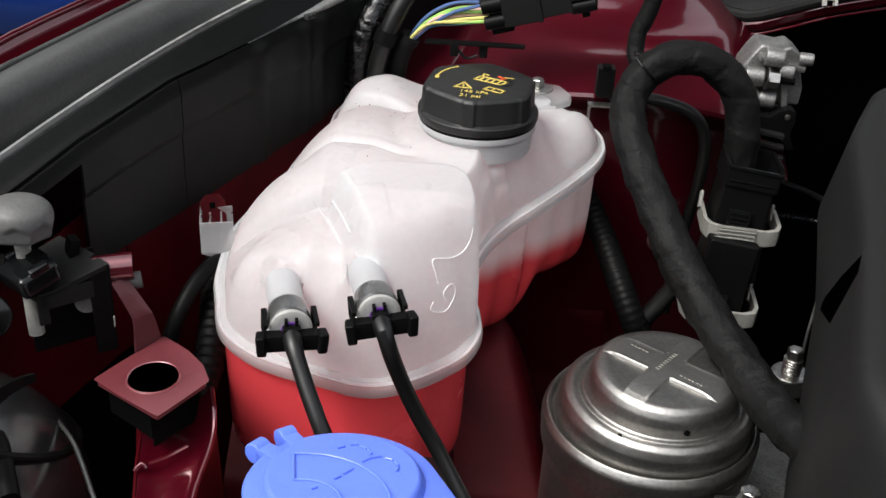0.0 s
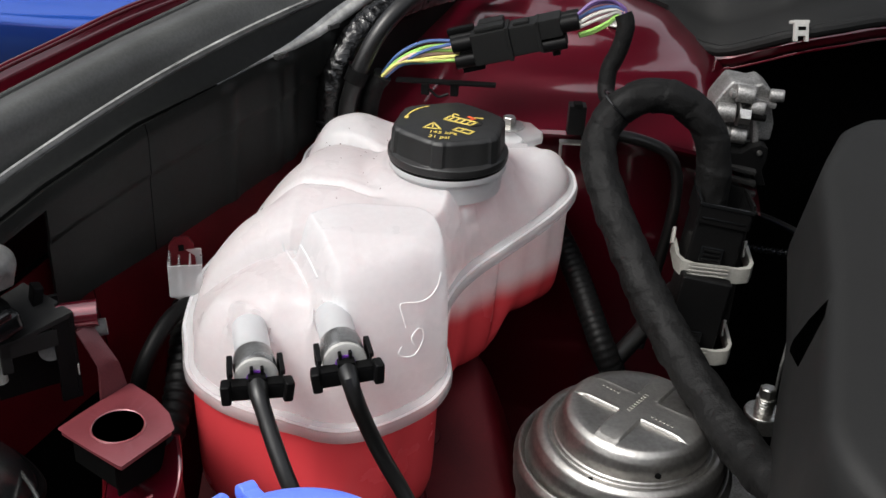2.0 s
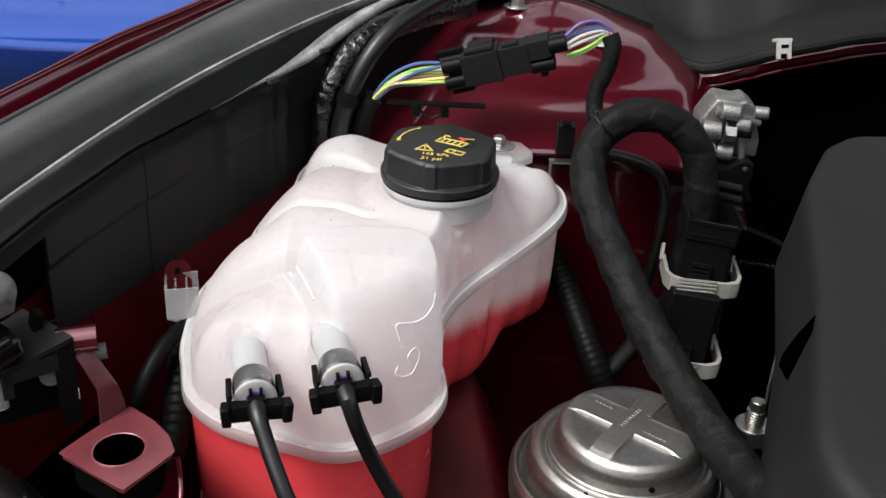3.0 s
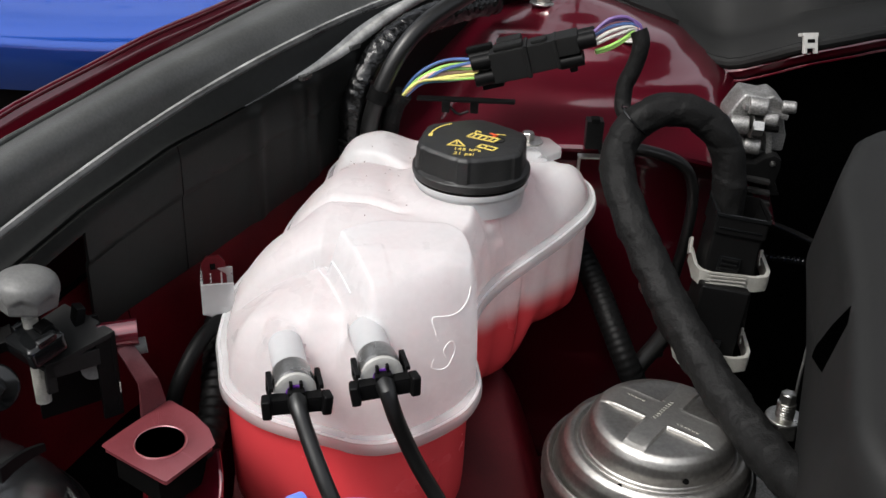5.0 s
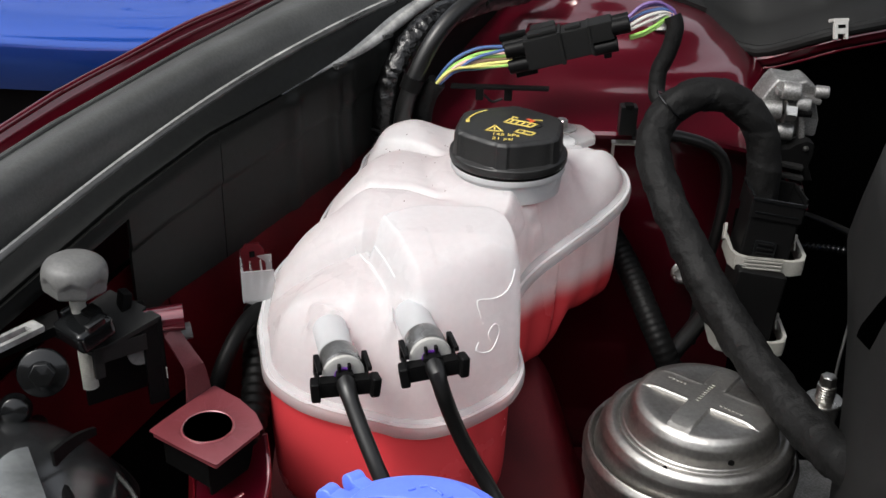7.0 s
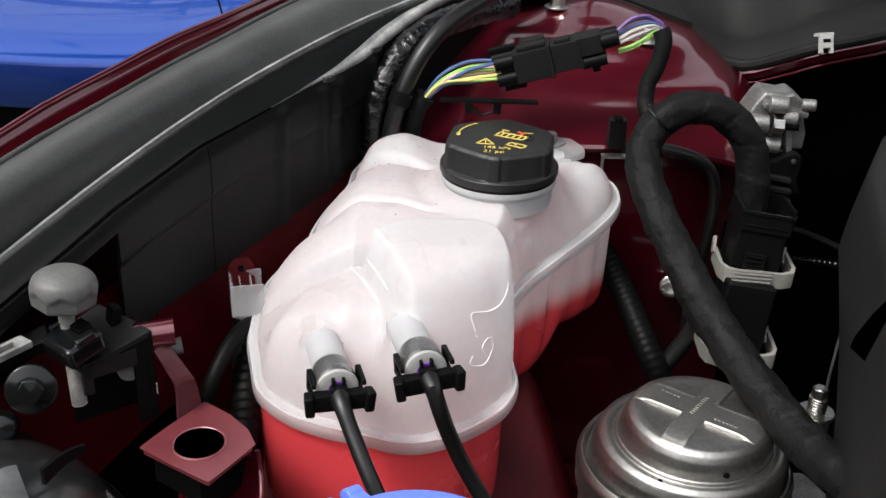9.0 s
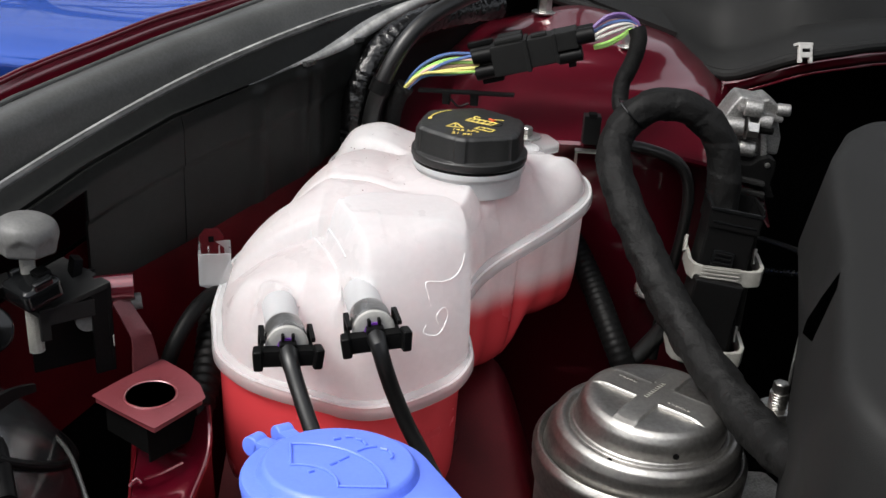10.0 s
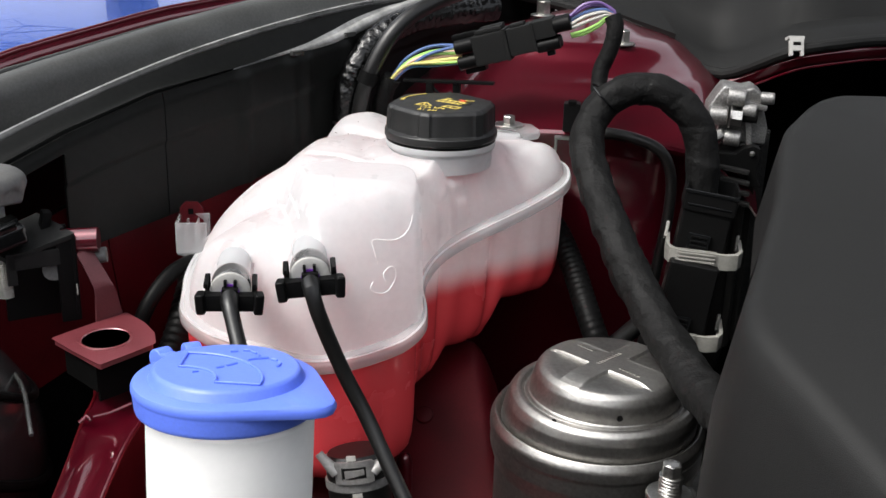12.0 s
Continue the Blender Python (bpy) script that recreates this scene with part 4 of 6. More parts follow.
def stud(at, r, tall, label):
    """A threaded stud with a splined tip, on a hexagonal nut."""
    t = thing("threaded_stud", at, label, "stud", "threaded studs")
    b = tube([at, Vector(at) + Vector((0, 0, tall * 0.62))], lambda s, a: r * (0.9 + 0.16 * (0.5 + 0.5 * math.sin(2 * math.pi * s / 0.0018 + a))), 20, 0.0004)
    part("thread", b, M_ZINC, t, "bright thread", sharp=80)

    def spline(a, rr, h):
        return rr * (1 - 0.16 * (0.5 + 0.5 * math.cos(6 * a)))
    part("tip", lathe([(0.0003, tall * 0.6), (r * 0.95, tall * 0.6), (r * 0.9, tall * 0.62), (r * 0.86, tall * 0.97), (r * 0.7, tall), (0.0003, tall)], 36, at, wobble=spline), M_ZINC, t)

    def six(a, rr, h):
        return rr * (0.866 / math.cos((a % radians(60)) - radians(30)))
    part("nut", lathe([(0.0003, -0.011), (r * 1.9, -0.011), (r * 1.9, -0.002), (r * 1.7, -0.0008), (0.0003, -0.0008)], 36, at, wobble=six), M_ZINC, t, sharp=25)
    part("flange_washer", lathe(rounded_profile([(0.0003, -0.0008), (r * 2.1, -0.0008), (r * 2.0, 0.0008), (0.0003, 0.001)], 0.0003), 32, at), M_ZINC, t)
    return t


stud((0.1985, 0.442, 0.157), 0.0053, 0.017, "bright threaded stud with a nut beside the engine cover")
stud((0.1500, 0.3230, 0.1535), 0.0055, 0.017, "bright threaded stud in front of the steel mount")
hex_bolt((0.140, 0.588, 0.160), axis=(-0.2, -0.9, 0.3), head=0.0055, tall=0.006, washer=0.008, label="dull zinc bolt on the bulkhead")


# ---------------------------------------------------------------- hose couplings on the tank's front
def coupling(port, path, hose_r, twist):
    a, b = Vector(port[0]), Vector(port[1])
    d = (b - a).normalized()
    t = thing("hose_coupling", b, "grey quick coupling with a black locking clip and rubber hose", "hose coupling", "couplings on the tank")
    m = frame_along(b, b + d)
    ring = rounded_profile([(0.0002, -0.004), (0.0096, -0.004), (0.0100, 0.0), (0.0100, 0.008), (0.0092, 0.0105), (0.0070, 0.0112), (0.0066, 0.0098), (0.0002, 0.0098)], 0.0006)
    part("sleeve", lathe(ring, 40, m=m), M_GREYRING, t, "grey sleeve with a pale rim")
    part("rim", lathe([(0.0068, 0.0104), (0.0096, 0.0094), (0.0102, 0.0108), (0.0098, 0.0118), (0.0074, 0.0126)], 40, m=m), M_WHITE, t)
    part("seal", lathe([(0.0002, 0.0102), (0.0050, 0.0102), (0.0046, 0.0135), (0.0002, 0.0135)], 24, m=m), M_PURPLE, t, "purple seal")
    cm = m @ pose(0, 0, 0, 0, 0, twist)
    for s in (-1, 1):
        part("jaw", box((0.0028, 0.0105, 0.0040), cm @ pose(s * 0.0116, 0.0005, 0.0030), 0.0007), M_BLACK, t)
        part("arm", box((0.0022, 0.0024, 0.0140), cm @ pose(s * 0.0118, 0.0046, 0.0090), 0.0006), M_BLACK, t)
        part("arm", box((0.0022, 0.0024, 0.0140), cm @ pose(s * 0.0118, -0.0030, 0.0090), 0.0006), M_BLACK, t)
        part("wing", box((0.0046, 0.0108, 0.0072), cm @ pose(s * 0.0140, -0.0036, 0.0172, 0, s * 8, s * -5), 0.0014, seg=3), M_BLACK, t)
    part("crossbar", box((0.0250, 0.0074, 0.0046), cm @ pose(0, -0.0042, 0.0162), 0.0008), M_BLACK, t)
    part("ledge", box((0.0240, 0.0014, 0.0062), cm @ pose(0, -0.0002, 0.0152), 0.0005), M_BLACK, t)
    part("bridge", box((0.0082, 0.0056, 0.0050), cm @ pose(0, 0.0010, 0.0156), 0.0010), M_BLACK, t)
    for s in (-1, 1):
        part("prong", box((0.0015, 0.0044, 0.0034), cm @ pose(s * 0.0024, 0.0048, 0.0136), 0.0004), M_BLACK, t)
    part("hose", tube(path, lambda s, an: hose_r * (1 + 0.16 * sstep(0.012, 0.002, s)), 18, 0.004), M_RUBBER, t, "black rubber hose")
    return t


coupling(PORT_R, [(-0.0292, 0.3350, 0.2440), (-0.0270, 0.3285, 0.2425), (-0.0240, 0.3268, 0.2330), (-0.0188, 0.3295, 0.2158), (-0.0112, 0.331, 0.1967), (-0.0005, 0.3287, 0.1775), (0.0124, 0.3188, 0.1583), (0.0275, 0.3045, 0.1392), (0.0447, 0.2858, 0.12), (0.07, 0.26, 0.09)], 0.0039, 4)
coupling(PORT_L, [(-0.0700, 0.3340, 0.2328), (-0.0678, 0.3275, 0.2305), (-0.0640, 0.3215, 0.2235), (-0.0590, 0.3140, 0.2150), (-0.0530, 0.3060, 0.2050), (-0.047, 0.300, 0.194), (-0.040, 0.293, 0.175), (-0.035, 0.288, 0.14), (-0.03, 0.285, 0.09)], 0.0039, -2)

# ---------------------------------------------------------------- washer bottle with blue lid
WB = Vector((-0.0305, 0.2165, 0.0))
bottle = thing("washer_bottle", (WB.x, WB.y, 0.06), "white washer fluid bottle neck with a bright blue lid", "washer bottle")
neck = rounded_profile([(0.0002, 0.02), (0.0288, 0.02), (0.0310, 0.12), (0.0321, 0.2290), (0.0322, 0.2325), (0.0314, 0.2340), (0.0312, 0.2380), (0.0002, 0.2384)], 0.001)
part("neck", lathe(neck, 64, WB + Vector((0.0016, 0, 0))), M_BOTTLE, bottle)


def lid_outline(r, tip, n=72):
    c, tc, tr = Vector((0, 0)), Vector((tip, -0.0150)), 0.0085 * r / 0.0355
    pts = []
    for k in range(n):
        a = 2 * math.pi * k / n
        u = Vector((math.cos(a), math.sin(a)))
        best = r
        for s in range(0, 21):
            f = s / 20
            cc, rr = c.lerp(tc, f), r + (tr - r) * f
            bq = cc.dot(u)
            disc = bq * bq - cc.length_squared + rr * rr
            if disc > 0:
                best = max(best, bq + math.sqrt(disc))
        pts.append((WB.x + u.x * best, WB.y + u.y * best))
    return pts


def lid_loft(spec):
    return ring_loft([[Vector((x, y, z)) for x, y in lid_outline(r, tip)] for r, tip, z in spec], True, True)


lid = part("lid", lid_loft([(0.0342, 0.036, 0.2416), (0.0354, 0.0375, 0.2421), (0.0358, 0.038, 0.2432), (0.0358, 0.038, 0.2448), (0.0352, 0.0374, 0.2460), (0.0338, 0.036, 0.2467), (0.02, 0.02, 0.2470)]), M_BLUE, bottle, "bright blue lid with a raised wiper symbol")
part("skirt", lathe(rounded_profile([(0.0322, 0.2440), (0.0326, 0.2352), (0.0340, 0.2346), (0.0346, 0.2358), (0.0354, 0.2425), (0.0354, 0.2450), (0.0322, 0.2450)], 0.0006), 72, WB), M_BLUE, lid)
disc = rounded_profile([(0.0300, 0.2462), (0.0282, 0.2500), (0.0270, 0.2510), (0.0002, 0.2513)], 0.0012, 5)
part("raised_disc", lathe(disc, 72, WB), M_BLUE, lid)
hz_l = bmesh.new()
for ang in (149, 130):
    u = Vector((math.cos(radians(ang)), math.sin(radians(ang)), 0))
    p = WB + u * 0.0405
    own = frame_along(p - u.cross(Vector((0, 0, 1))) * 0.0035 + Vector((0, 0, 0.2445)), p + u.cross(Vector((0, 0, 1))) * 0.0035 + Vector((0, 0, 0.2445)))
    lathe(rounded_profile([(0.0002, 0.0), (0.0042, 0.0), (0.0042, 0.007), (0.0002, 0.007)], 0.0008), 20, m=own, bm=hz_l)
    box((0.010, 0.007, 0.006), Matrix.Translation(WB + u * 0.0345 + Vector((0, 0, 0.2445))) @ pose(0, 0, 0, 0, 0, ang), 0.001, hz_l)
part("hinge", hz_l, M_BLUE, lid)
LZ = 0.2515


def raised(pts, closed=False):
    pts = pts + ([pts[0]] if closed else [])
    return tube([(x, y, LZ) for x, y in pts], 0.00055, 6, 0.002, straight=True)


def arc(c, r, a0, a1, n=12):
    return [(c[0] + r * math.cos(radians(a0 + (a1 - a0) * k / n)), c[1] + r * math.sin(radians(a0 + (a1 - a0) * k / n))) for k in range(n + 1)]


fan_c = (-0.0425, 0.1960)
part("wiper_symbol", raised(arc(fan_c, 0.0310, 104, 4) + arc(fan_c, 0.0142, 2, 108), True), M_BLUE, lid)
for a, b in (((-0.0332, 0.2117), (-0.0310, 0.2141)), ((-0.0303, 0.2152), (-0.0274, 0.2192)), ((-0.0400, 0.2050), (-0.0382, 0.2065))):
    part("wiper_dash", raised([a, b]), M_BLUE, lid)
for pts in ([(-0.0346, 0.2321), (-0.0321, 0.2337)], [(-0.0303, 0.2351), (-0.0275, 0.2357)], [(-0.0263, 0.2344), (-0.0240, 0.2327)], [(-0.0235, 0.2328), (-0.0218, 0.2295)],
            [(-0.0247, 0.2238), (-0.0223, 0.2268), (-0.0179, 0.2288)], [(-0.0164, 0.2275), (-0.0137, 0.2266)], [(-0.0129, 0.2257), (-0.0113, 0.2230)], [(-0.0112, 0.2220), (-0.0117, 0.2195)]):
    part("spray_dash", raised(pts), M_BLUE, lid)

# the filler neck leans back
bottle.rotation_euler = (radians(-7.5), 0, 0)
bottle.location = (-0.0310, 0.1955, 0.0638)

# ---------------------------------------------------------------- pressed steel engine mount
MT = Vector((0.1150, 0.4070, 0.0))
mount = thing("engine_mount", (MT.x, MT.y, 0.02), "round pressed-steel hydraulic engine mount with a cross on its dome", "engine mount")
body = rounded_profile([(0.0560, -0.02), (0.0562, 0.120), (0.0585, 0.128), (0.0592, 0.1300), (0.0593, 0.1385), (0.0598, 0.1400), (0.0598, 0.1450), (0.0593, 0.1465), (0.0572, 0.1500), (0.0555, 0.1490), (0.0545, 0.1455), (0.0515, 0.1450)], 0.0009, 4)
part("body", lathe(body, 96, MT, close=False), M_STEEL, mount, "stained steel can with a crimped rim")
domep = [(r, z, 0.0040 * k, -0.0029 * k) for r, z in rounded_profile([(0.0540, 0.1440), (0.0538, 0.1500), (0.0532, 0.1582), (0.0514, 0.1630), (0.0484, 0.1652), (0.0458, 0.1652), (0.0447, 0.1636), (0.0439, 0.1629),
         (0.0432, 0.1635), (0.0426, 0.1650), (0.0418, 0.1654), (0.0414, 0.1676), (0.0411, 0.1712), (0.0402, 0.1755), (0.0384, 0.1790), (0.0358, 0.1809), (0.0326, 0.1815),
         (0.0290, 0.1815), (0.0002, 0.1813)], 0.0010, 3) for k in (min(1, max(0, (z - 0.144) / 0.030)),)]
part("dome", lathe(domep, 96, MT, close=False), M_STEEL, mount)
DC = MT + Vector((0.0040, -0.0029, 0))
DOME = [(0.0, 0.1813), (0.0326, 0.1815), (0.0358, 0.1809), (0.0384, 0.1790), (0.0402, 0.1755), (0.0411, 0.1712), (0.0414, 0.1676)]


def cross_surface(u, v):
    """The dome's top with the cross standing out of it and dying away at the rim."""
    p, q = -0.0395 + 0.079 * u, -0.0395 + 0.079 * v
    r = math.hypot(p, q)
    if r > 0.0395:
        p, q, r = p * 0.0395 / r, q * 0.0395 / r, 0.0395
    z = lerp_row(DOME, r)[0]
    arm_u, arm_v = sstep(0.0071, 0.0064, abs(p)), sstep(0.0103, 0.0096, abs(q))
    edge = math.exp(-((abs(p) - 0.0056) / 0.0010) ** 2) * (1 - arm_v) + math.exp(-((abs(q) - 0.0088) / 0.0010) ** 2) * (1 - arm_u)
    lift = 0.0020 * max(arm_u, arm_v) * sstep(0.0395, 0.0250, r) + 0.0003 * edge * sstep(0.034, 0.030, r)
    return pose(DC.x, DC.y, 0, 0, 0, -36) @ Vector((p, q, z - 0.0003 + lift))


part("cross", sheet(cross_surface, 170, 170), M_STEEL_CAST, mount, "raised cross on the dome", sharp=60)
for (u, v, a, n, l) in ((-0.018, 0.0035, -38, 5, 0.0016), (0.004, 0.002, 52, 9, 0.0015), (0.0175, -0.003, -38, 6, 0.0016)):
    ca, sa = math.cos(radians(a)), math.sin(radians(a))
    for k in range(n):
        o = u + (k - n / 2) * 0.0023
        part("stamped_bar", box((l, 0.0022, 0.0006), pose(DC.x + ca * o - sa * v, DC.y + sa * o + ca * v, 0.1832, 0, 0, a + 8 * ((k * 7) % 3 - 1)), 0.0002), M_STEEL_CAST, mount)
for a in (-81, -124):
    c = DC + Vector((math.cos(radians(a)) * (0.0412 if a > -100 else 0.0478), math.sin(radians(a)) * (0.0412 if a > -100 else 0.0478), 0.1700 if a > -100 else 0.1640))
    part("vent_hole", lathe([(0.0002, -0.001), (0.0015, -0.001), (0.0015, 0.0012), (0.0002, 0.0012)], 16, m=frame_along(c, c + Vector((math.cos(radians(a)), math.sin(radians(a)), 0.6)))), M_DARK, mount, "small dark vent hole")
part("arm_tongue", prism([(0.135, 0.308), (0.165, 0.306), (0.172, 0.330), (0.165, 0.352), (0.142, 0.352)], 0.128, 0.1415, 0.002), M_DULL_ALLOY, mount, "dark alloy arm under the stud")
part("foot_bracket", prism([(0.150, 0.360), (0.190, 0.372), (0.215, 0.43), (0.205, 0.456), (0.186, 0.456), (0.168, 0.42)], 0.088, 0.103, 0.003), M_ALU, mount, "cast mount arm")

# ---------------------------------------------------------------- taped harness looping over to the control unit
harness = thing("wiring_harness", (0.12, 0.5, 0.2), "thick black cloth-taped wiring harness in a loop", "wiring harness")
BIG = [(0.1735, 0.5445, 0.232), (0.1715, 0.5465, 0.262), (0.1660, 0.5490, 0.284), (0.1520, 0.5500, 0.2995), (0.1310, 0.5480, 0.3062), (0.1115, 0.5440, 0.3005), (0.0997, 0.5380, 0.2850), (0.0985, 0.522, 0.2705),
       (0.1069, 0.4967, 0.2510), (0.1240, 0.4633, 0.2229), (0.1411, 0.4300, 0.2020), (0.1566, 0.3967, 0.1894), (0.1691, 0.3633, 0.1852), (0.1800, 0.3330, 0.1880), (0.192, 0.30, 0.190), (0.215, 0.27, 0.19)]


def taped(r, lap, wrinkle=0.06):
    def f(s, a):
        turn = (s / lap + a / (2 * math.pi)) % 1
        return r * (0.965 + 0.07 * turn + 0.5 * wrinkle * noise.noise(Vector((s * 35, math.cos(a) * 1.2 + s * 30, math.sin(a) * 1.2))) + wrinkle * noise.noise(Vector((s * 90, math.cos(a) * 2.2, math.sin(a) * 2.2))) + 0.02 * noise.noise(Vector((s * 300, math.cos(a) * 5, math.sin(a) * 5))))
    return f


part("taped_cable", tube(BIG, lambda s, a: taped(0.0103, 0.022, 0.11)(s, a) * (1 + 0.10 * sstep(0.12, 0.26, s)), 36, 0.0012), M_TAPE, harness, sharp=50)
part("cable_tie", tube(arc_pts := [Vector((0.1075, 0.5433, 0.3000)) + Vector((0.0112 * math.cos(a) * 0.72, 0.0112 * math.sin(a), 0.0112 * math.cos(a) * -0.68)) for a in (2 * math.pi * k / 24 for k in range(25))], 0.0007, 6, 0.003, straight=True, flat=2.0), M_BLACK_GLOSS, harness)

branch = thing("harness_branch", (0.105, 0.572, 0.31), "thin black taped harness branch to the connector", "wiring harness")
part("taped_cable", tube([(0.1080, 0.5735, 0.3470), (0.1105, 0.5715, 0.3400), (0.1085, 0.5705, 0.3270), (0.1035, 0.5700, 0.3130), (0.1030, 0.5660, 0.3000), (0.1080, 0.5580, 0.2925)], taped(0.0054, 0.014), 20, 0.0016), M_TAPE, branch)

# inline connector with coloured wires
conn = thing("inline_connector", (0.045, 0.57, 0.32), "black multi-pin inline connector with coloured wires", "connector")
CA, CB = Vector((0.0075, 0.5785, 0.3162)), Vector((0.0855, 0.5720, 0.3395))
cdir = (CB - CA).normalized()
cside = Vector((0, 0, 1)).cross(cdir).normalized()
cup = cdir.cross(cside)
CM = Matrix((cdir, cside, cup)).transposed().to_4x4()


def conn_box(a, b, w, h, dw=0.0, dh=0.0, bev=0.001, bm=None):
    mid = CA + cdir * ((a + b) / 2) + cside * dw + cup * dh
    return box((b - a, w, h), Matrix.Translation(mid) @ CM, bev, bm)


def conn_tube(a, b, r, dw, dh, bev=0.0008):
    p, q = CA + cdir * a + cside * dw + cup * dh, CA + cdir * b + cside * dw + cup * dh
    l = (q - p).length
    return lathe(rounded_profile([(0.0002, 0), (r, 0), (r, l), (0.0002, l)], bev), 20, m=frame_along(p, q))


part("female_body", conn_box(0.0130, 0.0360, 0.0195, 0.0200, bev=0.0016), M_COWL, conn)
part("collar", conn_box(0.0345, 0.0372, 0.0204, 0.0210, bev=0.0007), M_COWL, conn)
part("male_body", conn_box(0.0370, 0.0545, 0.0185, 0.0182, 0.0, 0.0006, bev=0.0014), M_COWL, conn)
part("collar", conn_box(0.0535, 0.0555, 0.0194, 0.0190, 0.0, 0.0006, bev=0.0006), M_COWL, conn)
part("rear_block", conn_box(0.0550, 0.0690, 0.0180, 0.0120, 0.0, 0.0040, bev=0.0012), M_COWL, conn)
for dw in (-0.0050, 0.0050):
    for dh in (-0.0056, 0.0050):
        part("sleeve", conn_tube(-0.001 if dw > 0 else 0.001, 0.0150, 0.0046, dw, dh), M_BLACK, conn)
    part("rear_sleeve", conn_tube(0.0680, 0.0795, 0.0050, dw, 0.0042), M_BLACK, conn)
    part("lower_sleeve", conn_tube(0.0545, 0.0700, 0.0042, dw, -0.0066), M_BLACK, conn)
part("lock_foot", conn_box(0.0600, 0.0650, 0.0070, 0.0050, -0.002, -0.0115), M_BLACK, conn)
part("latch", conn_box(0.0165, 0.0350, 0.0085, 0.0030, -0.004, 0.0116), M_COWL, conn)
part("latch_bridge", conn_box(0.0180, 0.0340, 0.0110, 0.0046, 0.0065, 0.0112), M_COWL, conn)
part("latch_rail", conn_box(-0.002, 0.0150, 0.0060, 0.0036, 0.0062, 0.0110), M_BLACK, conn)
part("thumb_tab", conn_box(0.0400, 0.0500, 0.0080, 0.0026, -0.003, 0.0106), M_COWL, conn)
part("lower_lock", conn_box(0.0040, 0.0180, 0.0100, 0.0050, 0.0, -0.0112), M_BLACK, conn)


def wire(color, pts, r=0.00112):
    part("wire", tube(pts, r, 8, 0.003), WIRES[color], conn, color + " wire")


BND = Vector((-0.0370, 0.5775, 0.2985))
for i, (color, dy, dz, top) in enumerate((("blue", 0.002, 0.0052, 0.0080), ("green", -0.003, 0.0012, 0.0045), ("pink", -0.002, -0.0004, 0.0022), ("yellow", -0.004, -0.0020, 0.0008), ("green", -0.0042, -0.0046, -0.0005),
                                          ("teal", 0.001, -0.0060, -0.0022), ("green", 0.003, 0.0030, 0.0052), ("blue", -0.004, 0.0062, 0.0010), ("pink", 0.0, 0.0018, 0.0030), ("yellow", -0.0035, -0.0038, 0.0002))):
    end = CA + cside * (dy * 1.3) + cup * dz
    s = BND + Vector((0.0012 * (i % 3), -0.0012 * (i // 3), -0.0008 * (i % 4)))
    wire(color, [s + Vector((-0.006, 0.001, -0.012)), s, s + Vector((0.011, -0.0005 * (i % 3), 0.0105 + top * 0.5)), s.lerp(end, 0.62) + Vector((0, 0, 0.004 + top * 0.55)), end + cdir * 0.004])
for color, dy, dz, up in (("violet", -0.002, 0.0065, 0.011), ("violet", 0.003, 0.006, 0.0085), ("blue", 0.000, 0.004, 0.006), ("white", -0.004, 0.002, 0.0042), ("white", -0.0045, 0.000, 0.0010), ("green", -0.005, -0.0035, -0.003), ("green", -0.004, -0.005, -0.004), ("pink", 0.002, 0.001, 0.005)):
    a = CB + cside * dy + cup * dz - cdir * 0.004
    e = Vector((0.1075, 0.5740, 0.3480)) + Vector((0.0004 * dy * 1e3, 0.0, 0.0004 * dz * 1e3))
    wire(color, [a, a.lerp(e, 0.35) + Vector((0, 0, up * 0.62)), a.lerp(e, 0.75) + Vector((0, 0, up * 0.55)), e, e + Vector((0.002, 0.0, -0.006))])
part("taped_end", tube([BND + Vector((0.001, -0.001, 0.001)), BND + Vector((-0.004, 0.0005, -0.008)), BND + Vector((-0.008, 0.004, -0.024)), BND + Vector((-0.010, 0.012, -0.05))], taped(0.0062, 0.013), 18, 0.0018), M_TAPE, conn)

# flat clip strip under the connector
strip = thing("clip_strip", (-0.0, 0.563, 0.298), "flat black plastic clip strip on the bulkhead", "clip")
part("bar", box((0.062, 0.006, 0.0019), pose(0.004, 0.5655, 0.3005, 0, -2, -6), 0.0006), M_BLACK, strip)
for x in (-0.0085, 0.0095):
    part("leg", box((0.005, 0.004, 0.008), pose(x, 0.5655, 0.2962, 8, 0, -6), 0.0006), M_BLACK, strip)
part("hook", tube([(-0.006, 0.5645, 0.296), (-0.0005, 0.5640, 0.2915), (0.006, 0.5645, 0.2935)], 0.0009, 6, 0.002), M_BLACK, strip)

# small bracket beside the loop
brk = thing("harness_bracket", (0.0855, 0.565, 0.28), "small black harness clip on a zinc bracket", "bracket")
part("clip_block", box((0.011, 0.010, 0.019), pose(0.0865, 0.5665, 0.2815), 0.001), M_BLACK, brk)
part("clip_slot", box((0.0055, 0.007, 0.004), pose(0.0865, 0.5650, 0.2905), 0.0008), M_DARK, brk)
part("plate", box((0.016, 0.006, 0.0016), pose(0.0845, 0.5570, 0.2692, 0, 0, 0), 0.0004), M_ZINC, brk, "zinc plate")
part("plate_leg", box((0.0016, 0.004, 0.009), pose(0.0775, 0.5560, 0.2645), 0.0004), M_ZINC, brk)

